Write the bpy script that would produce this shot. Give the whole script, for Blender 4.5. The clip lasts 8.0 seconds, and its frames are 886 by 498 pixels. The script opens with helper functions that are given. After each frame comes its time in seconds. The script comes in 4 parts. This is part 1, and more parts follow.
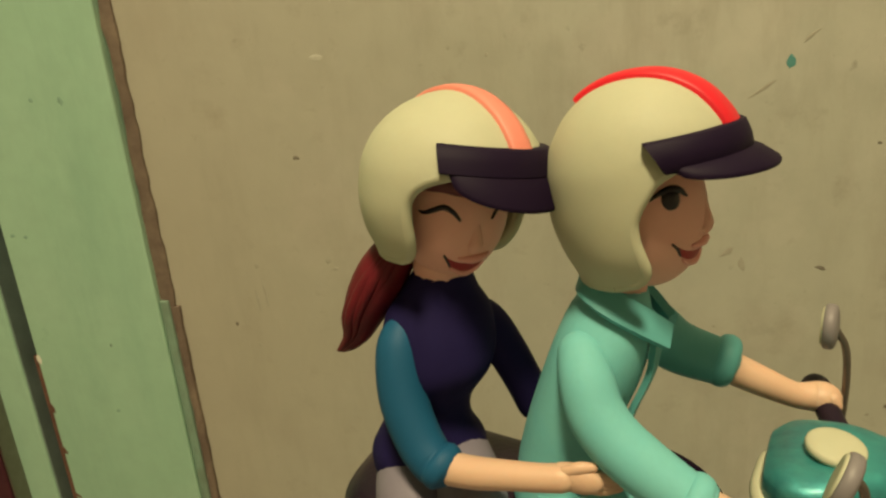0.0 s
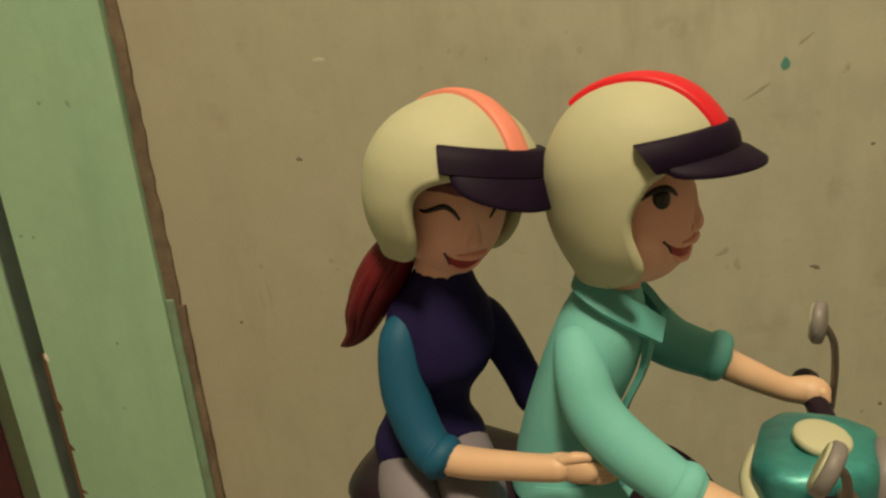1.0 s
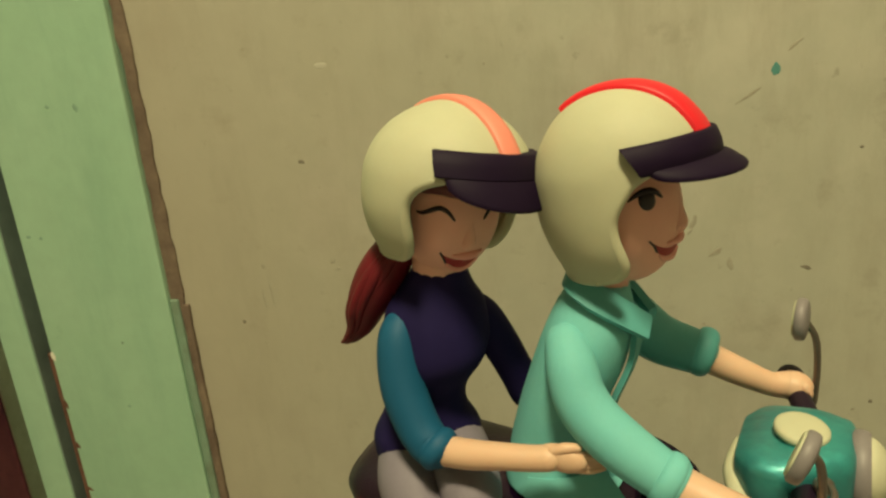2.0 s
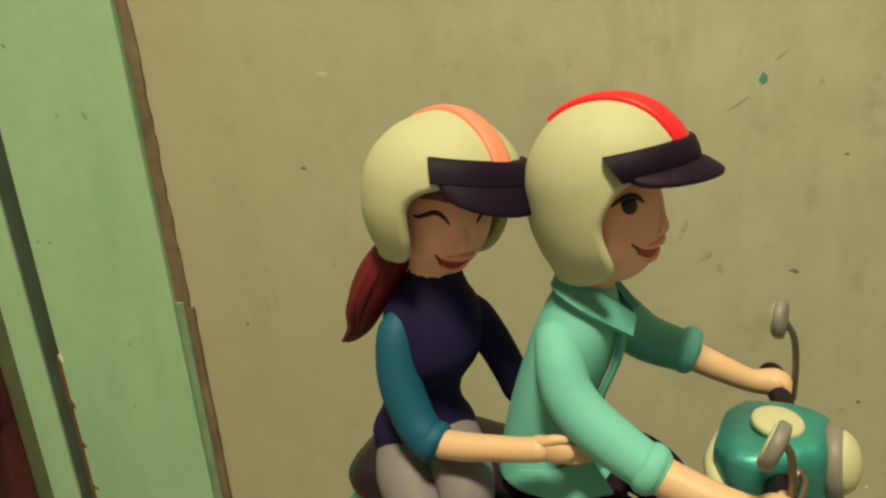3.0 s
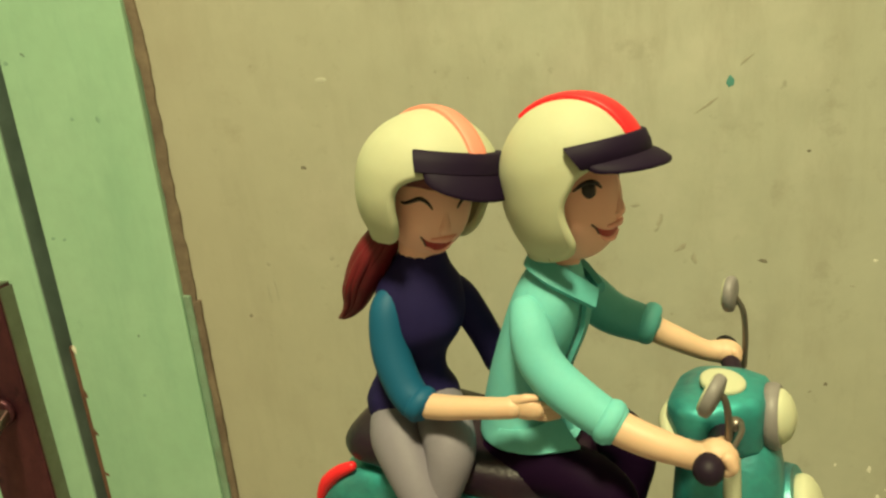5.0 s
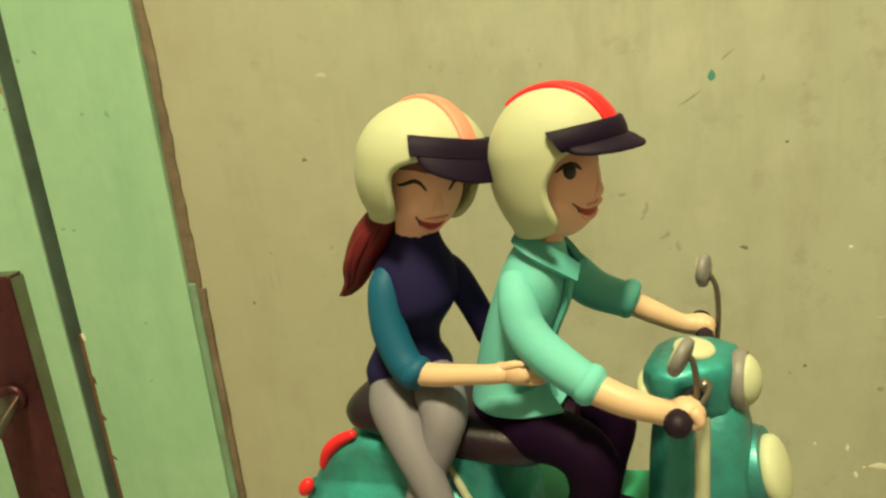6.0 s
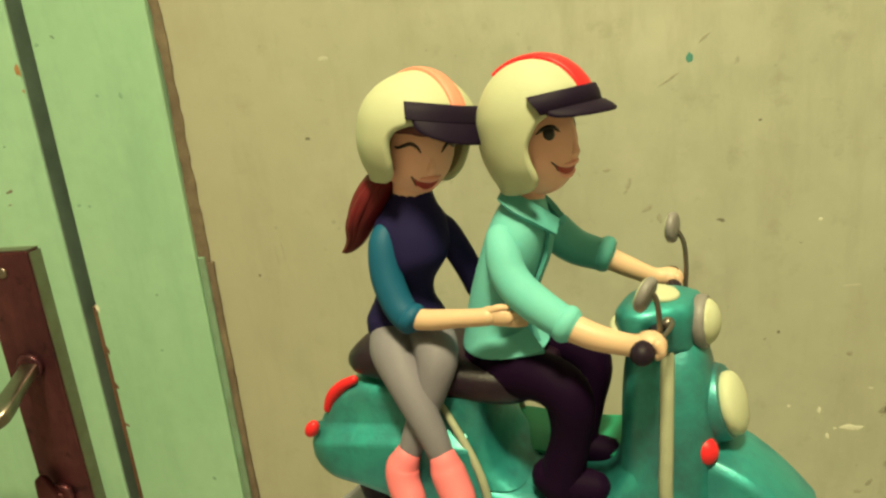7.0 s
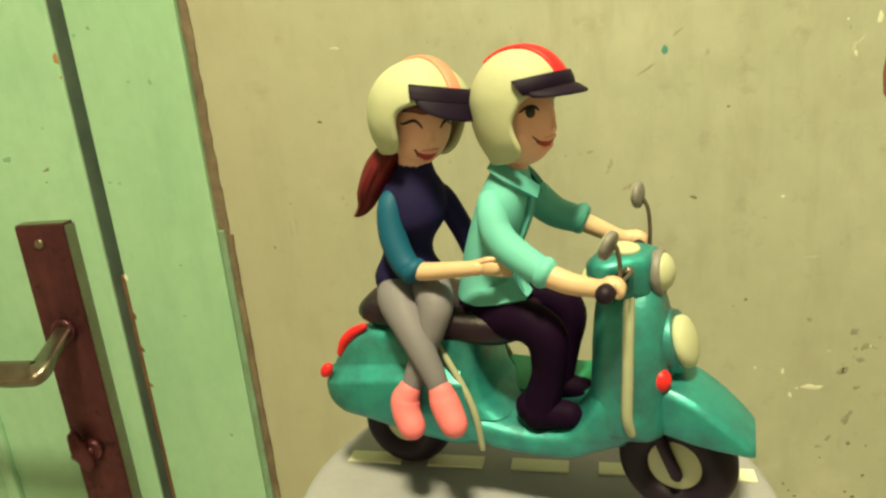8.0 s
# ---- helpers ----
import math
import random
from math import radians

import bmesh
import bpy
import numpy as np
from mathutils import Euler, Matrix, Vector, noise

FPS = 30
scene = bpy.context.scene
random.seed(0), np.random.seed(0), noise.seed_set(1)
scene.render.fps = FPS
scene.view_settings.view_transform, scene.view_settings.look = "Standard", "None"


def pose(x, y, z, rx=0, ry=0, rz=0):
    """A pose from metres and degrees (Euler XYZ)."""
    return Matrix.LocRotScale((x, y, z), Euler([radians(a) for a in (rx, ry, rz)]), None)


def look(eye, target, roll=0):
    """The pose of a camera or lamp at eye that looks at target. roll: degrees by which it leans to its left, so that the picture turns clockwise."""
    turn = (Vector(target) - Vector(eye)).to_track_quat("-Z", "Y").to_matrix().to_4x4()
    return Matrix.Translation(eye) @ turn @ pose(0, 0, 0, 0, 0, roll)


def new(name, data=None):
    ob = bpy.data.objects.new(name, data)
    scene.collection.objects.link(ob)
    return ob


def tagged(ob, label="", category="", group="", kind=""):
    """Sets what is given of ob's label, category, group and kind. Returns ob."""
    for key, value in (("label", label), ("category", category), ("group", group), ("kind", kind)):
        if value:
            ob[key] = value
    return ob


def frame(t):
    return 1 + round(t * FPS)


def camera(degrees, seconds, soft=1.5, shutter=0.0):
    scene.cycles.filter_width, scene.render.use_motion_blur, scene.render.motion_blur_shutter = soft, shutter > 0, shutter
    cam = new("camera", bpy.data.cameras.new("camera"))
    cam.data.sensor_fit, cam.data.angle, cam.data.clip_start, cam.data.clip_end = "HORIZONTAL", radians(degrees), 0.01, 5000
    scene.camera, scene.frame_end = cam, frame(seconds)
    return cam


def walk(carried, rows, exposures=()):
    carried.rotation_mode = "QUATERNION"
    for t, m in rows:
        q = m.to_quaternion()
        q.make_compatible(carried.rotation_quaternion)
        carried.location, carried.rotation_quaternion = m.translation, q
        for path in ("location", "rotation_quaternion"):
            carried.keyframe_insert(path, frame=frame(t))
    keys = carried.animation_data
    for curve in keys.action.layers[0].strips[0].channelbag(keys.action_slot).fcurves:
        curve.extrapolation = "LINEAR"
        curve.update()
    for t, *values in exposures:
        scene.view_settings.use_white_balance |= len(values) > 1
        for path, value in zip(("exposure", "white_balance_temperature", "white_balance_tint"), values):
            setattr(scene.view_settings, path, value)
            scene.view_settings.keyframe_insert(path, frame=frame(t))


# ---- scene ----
cam = camera(66.4, 8.0, soft=2.5)
METRES, EYE, TILT, LEAN, TURN = 0.136, 1.15, 0.0, 0.0, 9.0
ROWS = [
    (0.0, 0.0, 0.0, 0.0, -1.44, -16.89, 4.76),
    (0.5, -0.0035, -0.0223, 0.0051, -1.34, -16.79, 4.78),
    (1.0, 0.0025, -0.0404, 0.0063, -1.31, -16.79, 4.84),
    (1.5, 0.0088, -0.0668, 0.0097, -1.26, -16.76, 4.88),
    (3.0, 0.0235, -0.1585, 0.0285, -1.06, -16.12, 4.86),
    (3.5, 0.0363, -0.2118, 0.0304, -1.0, -15.9, 4.93),
    (4.0, 0.0413, -0.2466, 0.0358, -1.03, -15.81, 4.99),
    (4.5, 0.0475, -0.2856, 0.0275, -1.07, -15.59, 5.08),
    (6.0, 0.0597, -0.4588, 0.0049, -1.35, -15.56, 5.29),
    (6.5, 0.0648, -0.5424, -0.0287, -1.4, -15.67, 5.33),
    (7.0, 0.0647, -0.6539, -0.0495, -1.46, -15.82, 5.27),
    (7.5, 0.0706, -0.8071, -0.0624, -1.42, -16.1, 5.15),
    (8.0, 0.0654, -0.9761, -0.0594, -1.3, -16.34, 4.99),
]
EXPOSURES = [(0.0, -0.15, 6400, 25), (0.5, -0.40, 6400, 28), (1.0, -0.43, 6400, 28), (1.5, -0.22, 6400, 22), (3.5, -0.03, 6400, 13), (4.0, -0.02, 6400, 12), (4.5, 0.18, 6400, 8), (6.0, 0.42, 6500, 4), (6.5, 0.47, 6500, 3), (7.5, 0.50, 6500, 3), (8.0, 0.63, 6500, 2)]
walk(cam, [(t, pose(0, 0, EYE, TILT, LEAN, TURN) @ pose(METRES * x, METRES * y, METRES * z, 90 + pitch, roll, yaw)) for t, x, y, z, yaw, pitch, roll in ROWS], EXPOSURES)

# ---- light: one ceiling lamp above and behind the viewer, dim room ----
world = bpy.data.worlds.new("room_air")
scene.world = world
world.use_nodes = True
world.node_tree.nodes["Background"].inputs["Color"].default_value = (1.0, 0.85, 0.5, 1)
world.node_tree.nodes["Background"].inputs["Strength"].default_value = 0.075
LAMP = (0.05, -0.47, 2.52)
lamp_data = bpy.data.lights.new("ceiling_glow", "AREA")
lamp_data.shape, lamp_data.size, lamp_data.energy, lamp_data.color = "DISK", 0.26, 34.5, (1.0, 0.89, 0.48)
lamp_ob = new("ceiling_glow", lamp_data)
lamp_ob.matrix_world = look(LAMP, (LAMP[0], LAMP[1], 0.0))


# ---- materials ----
def material(name, base, rough=0.6, metal=0.0, second=None, scale=60.0, amount=0.5, bump=0.0, bump_scale=300.0, spots=None, coat=0.0, rnd=0.0, sss=0.0, spec=0.5, streak=None, dirt=None):
    m = bpy.data.materials.new(name)
    m.use_nodes = True
    nt = m.node_tree
    n, l = nt.nodes, nt.links
    b = n["Principled BSDF"]
    b.inputs["Roughness"].default_value = rough
    b.inputs["Metallic"].default_value = metal
    b.inputs["Coat Weight"].default_value = coat
    b.inputs["Coat Roughness"].default_value = 0.30
    b.inputs["Specular IOR Level"].default_value = spec
    if sss:
        b.inputs["Subsurface Weight"].default_value = sss
        b.inputs["Subsurface Scale"].default_value = 0.002
        b.inputs["Subsurface Radius"].default_value = (1.0, 0.5, 0.3)
    tc = n.new("ShaderNodeTexCoord")

    def noise_node(sc, detail=5.0, roughness=0.6):
        t = n.new("ShaderNodeTexNoise")
        t.inputs["Scale"].default_value, t.inputs["Detail"].default_value, t.inputs["Roughness"].default_value = sc, detail, roughness
        l.new(tc.outputs["Object"], t.inputs["Vector"])
        return t.outputs["Fac"]

    def ramp(src, a, c):
        r = n.new("ShaderNodeMapRange")
        r.inputs["From Min"].default_value, r.inputs["From Max"].default_value = a, c
        l.new(src, r.inputs["Value"])
        return r.outputs["Result"]

    def mix(fac, x, y):
        k = n.new("ShaderNodeMix")
        k.data_type = "RGBA"
        for sock, v in ((k.inputs[0], fac), (k.inputs[6], x), (k.inputs[7], y)):
            if isinstance(v, tuple):
                sock.default_value = (*v, 1)
            elif isinstance(v, float):
                sock.default_value = v
            else:
                l.new(v, sock)
        return k.outputs[2]

    second = second or tuple(0.82 * c for c in base)
    big = n.new("ShaderNodeMath")
    big.operation = "MULTIPLY"
    l.new(ramp(noise_node(scale), 0.35, 0.7), big.inputs[0])
    big.inputs[1].default_value = amount
    col = mix(big.outputs[0], base, second)
    fine = n.new("ShaderNodeMath")
    fine.operation = "MULTIPLY"
    l.new(ramp(noise_node(scale * 9), 0.4, 0.75), fine.inputs[0])
    fine.inputs[1].default_value = amount * 0.45
    col = mix(fine.outputs[0], col, tuple(0.75 * c for c in base))
    for tone, sc, lo, hi, strength in spots or ():
        f = n.new("ShaderNodeMath")
        f.operation = "MULTIPLY"
        l.new(ramp(noise_node(sc, 7.0, 0.65), lo, hi), f.inputs[0])
        f.inputs[1].default_value = strength
        col = mix(f.outputs[0], col, tone)
    if dirt:
        sep = n.new("ShaderNodeSeparateXYZ")
        l.new(tc.outputs["Object"], sep.inputs[0])
        a = n.new("ShaderNodeMath")
        a.operation = "MULTIPLY_ADD"
        l.new(noise_node(7.0, 6.0), a.inputs[0])
        a.inputs[1].default_value = 0.16
        l.new(sep.outputs[0], a.inputs[2])
        f = n.new("ShaderNodeMath")
        f.operation = "MULTIPLY"
        l.new(ramp(a.outputs[0], dirt[2], dirt[1]), f.inputs[0])
        f.inputs[1].default_value = dirt[3]
        col = mix(f.outputs[0], col, dirt[0])
    if streak:
        mp = n.new("ShaderNodeMapping")
        mp.inputs["Scale"].default_value = (34.0, 34.0, 8.0)
        l.new(tc.outputs["Object"], mp.inputs["Vector"])
        t = n.new("ShaderNodeTexNoise")
        t.inputs["Scale"].default_value, t.inputs["Detail"].default_value, t.inputs["Roughness"].default_value = 1.0, 8.0, 0.7
        l.new(mp.outputs["Vector"], t.inputs["Vector"])
        f = n.new("ShaderNodeMath")
        f.operation = "MULTIPLY"
        l.new(ramp(t.outputs["Fac"], 0.48, 0.72), f.inputs[0])
        f.inputs[1].default_value = streak[1]
        col = mix(f.outputs[0], col, streak[0])
    l.new(col, b.inputs["Base Color"])
    if rnd:
        rr = n.new("ShaderNodeMapRange")
        rr.inputs["To Min"].default_value, rr.inputs["To Max"].default_value = max(0.02, rough - rnd), rough + rnd
        l.new(noise_node(scale * 3), rr.inputs["Value"])
        l.new(rr.outputs["Result"], b.inputs["Roughness"])
    if bump:
        bn = n.new("ShaderNodeBump")
        bn.inputs["Strength"].default_value, bn.inputs["Distance"].default_value = bump, 0.0006
        l.new(noise_node(bump_scale, 4.0), bn.inputs["Height"])
        l.new(bn.outputs["Normal"], b.inputs["Normal"])
    return m


PLASTER = material("worn_beige_wall_paint", (0.47, 0.476, 0.398), 0.62, dirt=((0.405, 0.36, 0.28), -0.16, 0.10, 0.7), second=(0.425, 0.42, 0.335), scale=5.0, amount=0.8, bump=0.5, bump_scale=45.0, streak=((0.355, 0.33, 0.26), 0.6),
                   spots=[((0.36, 0.33, 0.27), 14.0, 0.55, 0.72, 0.5), ((0.60, 0.575, 0.50), 8.0, 0.52, 0.70, 0.5), ((0.30, 0.27, 0.215), 42.0, 0.58, 0.74, 0.6), ((0.22, 0.19, 0.15), 130.0, 0.66, 0.76, 0.5)])
MINT = material("mint_green_gloss_paint", (0.36, 0.57, 0.425), 0.42, second=(0.30, 0.52, 0.37), scale=9.0, amount=0.8, bump=0.35, bump_scale=70.0, rnd=0.08, streak=((0.22, 0.40, 0.30), 0.45),
                spots=[((0.16, 0.30, 0.22), 28.0, 0.66, 0.76, 0.5), ((0.10, 0.12, 0.09), 90.0, 0.72, 0.78, 0.6)])
MINT_WORN = material("rubbed_green_paint", (0.25, 0.42, 0.32), 0.5, scale=200.0, second=(0.20, 0.34, 0.26), amount=0.9)
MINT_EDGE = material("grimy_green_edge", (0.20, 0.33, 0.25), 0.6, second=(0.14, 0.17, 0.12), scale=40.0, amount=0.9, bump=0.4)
GRIME = material("brown_joint_grime", (0.13, 0.09, 0.07), 0.9, second=(0.27, 0.205, 0.15), scale=38.0, amount=0.9, bump=0.6)
SHADOW_GAP = material("rebate_shade_tone", (0.05, 0.085, 0.07), 0.7, second=(0.03, 0.04, 0.035), scale=30.0)
LEAF_EDGE = material("worn_shaded_door_edge", (0.18, 0.24, 0.22), 0.5, second=(0.11, 0.15, 0.14), scale=35.0, amount=0.9, bump=0.4)
BARE_WOOD = material("bare_brown_wood", (0.16, 0.075, 0.05), 0.8, second=(0.08, 0.035, 0.025), scale=60.0, amount=0.9, bump=0.6)
# Dark streaks put the plate's smeared reflections into its colour.
BRONZE = material("brown_bronze_plate", (0.15, 0.045, 0.060), 0.36, metal=0.7, second=(0.07, 0.02, 0.035), scale=35.0, amount=0.8, rnd=0.1, bump=0.06, spots=[((0.03, 0.012, 0.02), 60.0, 0.56, 0.68, 0.8), ((0.24, 0.13, 0.12), 45.0, 0.60, 0.74, 0.5)], streak=((0.04, 0.015, 0.03), 0.7))
STEEL = material("worn_satin_metal", (0.34, 0.28, 0.25), 0.34, metal=1.0, second=(0.22, 0.17, 0.15), scale=50.0, amount=0.7, rnd=0.1)
DARKMARK = material("dark_wall_mark", (0.21, 0.19, 0.15), 0.8)
BROWNMARK = material("brown_smudge", (0.36, 0.335, 0.27), 0.8, scale=200.0, second=(0.43, 0.42, 0.34), amount=1.0)
GREYMARK = material("grey_scuff", (0.27, 0.25, 0.20), 0.8, scale=300.0, second=(0.40, 0.385, 0.31), amount=1.0)
PALEMARK = material("pale_paint_chip", (0.78, 0.76, 0.66), 0.7)
SOFTMARK = material("dull_paint_chip", (0.55, 0.54, 0.455), 0.7)
TAN = material("tan_peeling_paint", (0.42, 0.21, 0.10), 0.8, bump=0.5)
TEALMARK = material("teal_paint_speck", (0.09, 0.29, 0.27), 0.5)
RUST = material("red_brown_peeling_paint", (0.22, 0.09, 0.06), 0.8, bump=0.5)
GREY_BASE = material("grey_clay_road", (0.31, 0.30, 0.36), 0.6, second=(0.26, 0.25, 0.30), scale=45.0, amount=0.6, bump=0.15)
ROAD_PAINT = material("off_white_clay_strip", (0.74, 0.72, 0.58), 0.55, scale=120.0, amount=0.25, bump=0.06)
PIPING = material("dull_cream_trim_clay", (0.37, 0.375, 0.275), 0.55, spec=0.3, scale=150.0, amount=0.5, bump=0.1)
CREAM = material("cream_clay", (0.515, 0.52, 0.37), 0.6, spec=0.3, scale=120.0, amount=0.2, bump=0.06, sss=0.05)
TEAL = material("pearly_teal_clay", (0.046, 0.375, 0.375), 0.50, metal=0.55, second=(0.02, 0.20, 0.25), scale=70.0, amount=0.6, bump=1.0, bump_scale=95.0, coat=0.35, rnd=0.07, spots=[((0.040, 0.115, 0.14), 26.0, 0.42, 0.62, 0.8), ((0.10, 0.40, 0.38), 38.0, 0.56, 0.72, 0.5)])
LIT_FLOOR_GREEN = material("lit_footboard_green", (0.028, 0.39, 0.225), 0.55, second=(0.02, 0.25, 0.16), scale=70.0, amount=0.5, bump=0.2)
TYRE = material("black_clay_tyre", (0.014, 0.006, 0.018), 0.55, spec=0.25, scale=120.0, amount=0.4, bump=0.08)
SEAT = material("brown_black_clay_seat", (0.010, 0.002, 0.012), 0.40, spec=0.45, second=(0.016, 0.005, 0.014), scale=120.0, amount=0.6, bump=0.35, bump_scale=700.0)
RED = material("red_clay", (0.76, 0.018, 0.028), 0.45, spec=0.35, scale=150.0, amount=0.25)
GREY_TRIM = material("grey_clay_trim", (0.22, 0.20, 0.21), 0.5, scale=150.0, amount=0.35)
WIRE = material("thin_steel_wire", (0.20, 0.17, 0.15), 0.38, metal=0.8)
SKIN = material("peach_clay", (0.69, 0.45, 0.31), 0.5, scale=90.0, amount=0.15, bump=0.05, sss=0.12)
# The same peach clay, brightened and reddened against the shade on faces.
FACE = material("face_lit_peach_clay", (0.84, 0.46, 0.38), 0.55, scale=60.0, amount=0.2, bump=0.05, sss=0.12, spec=0.3)
SHIRT = material("turquoise_clay_shirt", (0.175, 0.53, 0.53), 0.62, spec=0.2, second=(0.13, 0.49, 0.53), scale=90.0, amount=0.35, bump=0.22, bump_scale=110.0, sss=0.05)
# Collar's own deep tone, also the painted shade of the far sleeve.
COLLAR_AND_SHADE = material("collar_and_sleeve_shade_clay", (0.10, 0.40, 0.41), 0.58, scale=90.0, amount=0.3, bump=0.06)
TROUSERS = material("black_clay_trousers", (0.009, 0.002, 0.015), 0.65, spec=0.06, scale=120.0, amount=0.4, bump=0.1)
NAVY = material("navy_jumper_and_sleeve_shade", (0.016, 0.012, 0.064), 0.65, spec=0.08, second=(0.014, 0.010, 0.05), scale=110.0, amount=0.5, bump=0.12, bump_scale=500.0)
PETROL = material("petrol_blue_clay_sleeve", (0.006, 0.088, 0.19), 0.6, spec=0.3, scale=110.0, amount=0.35, bump=0.08)
GREY_LEG = material("grey_clay_leggings", (0.20, 0.18, 0.23), 0.6, spec=0.3, scale=110.0, amount=0.35, bump=0.08)
PINK = material("salmon_pink_clay", (0.85, 0.20, 0.24), 0.58, spec=0.3, scale=110.0, amount=0.25, bump=0.06)
SALMON = material("salmon_stripe_clay", (0.85, 0.27, 0.20), 0.5, scale=110.0, amount=0.25)
HAIR = material("dark_red_clay_hair", (0.14, 0.009, 0.016), 0.5, spec=0.3, second=(0.08, 0.006, 0.010), scale=150.0, amount=0.6, bump=0.15)
CAP = material("aubergine_black_clay", (0.011, 0.004, 0.020), 0.6, spec=0.15, scale=120.0, amount=0.4, bump=0.06)
INK = material("black_painted_detail", (0.012, 0.006, 0.010), 0.4)
LIP = material("pink_lip_clay", (0.88, 0.40, 0.35), 0.5)
MOUTH = material("dark_red_mouth", (0.36, 0.03, 0.035), 0.5)
BROW = material("brown_fringe_clay", (0.11, 0.02, 0.02), 0.5)
CEILING = material("off_white_ceiling_paint", (0.62, 0.60, 0.54), 0.8, scale=3.0)
FLOOR = material("worn_grey_cement_floor", (0.42, 0.40, 0.36), 0.7, scale=4.0, amount=0.6, bump=0.2)
FAR_PAINT = material("unseen_wall_fill_paint", (0.70, 0.67, 0.58), 0.7, scale=3.0)
WOOD = material("brown_wooden_stand", (0.20, 0.12, 0.07), 0.55, second=(0.13, 0.07, 0.04), scale=25.0, amount=0.8)
GLOW = bpy.data.materials.new("lamp_diffuser")
GLOW.use_nodes = True
GLOW.node_tree.nodes["Principled BSDF"].inputs["Emission Color"].default_value = (1.0, 0.9, 0.5, 1)
GLOW.node_tree.nodes["Principled BSDF"].inputs["Emission Strength"].default_value = 6.0


# ---- mesh tools; figure shapes are written in millimetres ----
def finish(name, bm, mats, parent=None, label="", unit=1.0, smooth=True):
    bmesh.ops.remove_doubles(bm, verts=bm.verts[:], dist=1e-6 / unit)
    bmesh.ops.recalc_face_normals(bm, faces=bm.faces[:])
    for v in bm.verts:
        v.co *= unit
    for f in bm.faces:
        f.smooth = smooth
    me = bpy.data.meshes.new(name)
    bm.to_mesh(me)
    bm.free()
    for m in mats if isinstance(mats, (list, tuple)) else [mats]:
        me.materials.append(m)
    if smooth:
        me.set_sharp_from_angle(angle=radians(50))
    ob = new(name, me)
    ob.parent = parent
    return tagged(ob, label)


def part(name, bm, mats, parent, label="", smooth=True):
    return finish(name, bm, mats, parent, label, 0.001, smooth)


def glide(rows, sub):
    """Catmull-Rom through rows of numbers."""
    rows = [np.array(r, float) for r in rows]
    if len(rows) < 3:
        return [rows[0] + (rows[-1] - rows[0]) * k / sub for k in range(sub + 1)]
    out = []
    ext = [2 * rows[0] - rows[1], *rows, 2 * rows[-1] - rows[-2]]
    for i in range(1, len(ext) - 2):
        a, b, c, d = ext[i - 1:i + 3]
        for k in range(sub):
            t = k / sub
            out.append(0.5 * (2 * b + (c - a) * t + (2 * a - 5 * b + 4 * c - d) * t * t + (3 * b - a - 3 * c + d) * t ** 3))
    return out + [rows[-1]]


def skin_rings(bm, rings, mi=0, closed=True, cap=True):
    vs = [[bm.verts.new(p) for p in r] for r in rings]
    n = len(vs[0])
    for a, b in zip(vs, vs[1:]):
        for i in range(n if closed else n - 1):
            j = (i + 1) % n
            bm.faces.new((a[i], a[j], b[j], b[i])).material_index = mi
    if cap and closed:
        for r in (vs[0], vs[-1]):
            bm.faces.new(r).material_index = mi
    return vs


def tube(bm, pts, mi=0, seg=14, sub=5, flat=1.0, up=(0, 0, 1), round_caps=True, square=2.0):
    """A rounded clay sausage through (x, y, z, r); flat scales its thickness along the second axis."""
    rows = glide(pts, sub)
    if round_caps:
        for end in (0, -1):
            p, q = rows[end], rows[1 if end == 0 else -2]
            d = Vector(p[:3] - q[:3]).normalized()
            extra = [np.array([*(Vector(p[:3]) + d * p[3] * math.sin(a)), p[3] * max(0.06, math.cos(a))]) for a in (0.45, 0.9, 1.25, 1.5)]
            rows = extra[::-1] + rows if end == 0 else rows + extra
    rings, side = [], None
    for i, p in enumerate(rows):
        d = Vector(rows[min(i + 1, len(rows) - 1)][:3] - rows[max(i - 1, 0)][:3]).normalized()
        if side is None:
            side = d.cross(Vector(up))
            side = side if side.length > 0.1 else d.cross(Vector((1, 0, 0)))
        side = (side - d * side.dot(d)).normalized()
        other = d.cross(side)
        rings.append([q + Vector(p[:3]) for q in oval((0, 0, 0), side, other * flat, p[3], p[3], square, seg)])
    skin_rings(bm, rings, mi)


def blob(bm, c, r, mi=0, rot=None, seg=20, rings=12):
    m = (rot or Matrix.Identity(3)).to_4x4()
    m.translation = c
    res = bmesh.ops.create_uvsphere(bm, u_segments=seg, v_segments=rings, radius=1.0, matrix=m @ Matrix.Diagonal((*r, 1)))
    for v in res["verts"]:
        for f in v.link_faces:
            f.material_index = mi


def oval(c, u, v, ru, rv, n=2.0, seg=32):
    """A superellipse ring."""
    c, u, v = Vector(c), Vector(u), Vector(v)
    out = []
    for k in range(seg):
        a = 2 * math.pi * k / seg
        x, y = math.cos(a), math.sin(a)
        out.append(c + u * ru * math.copysign(abs(x) ** (2 / n), x) + v * rv * math.copysign(abs(y) ** (2 / n), y))
    return out


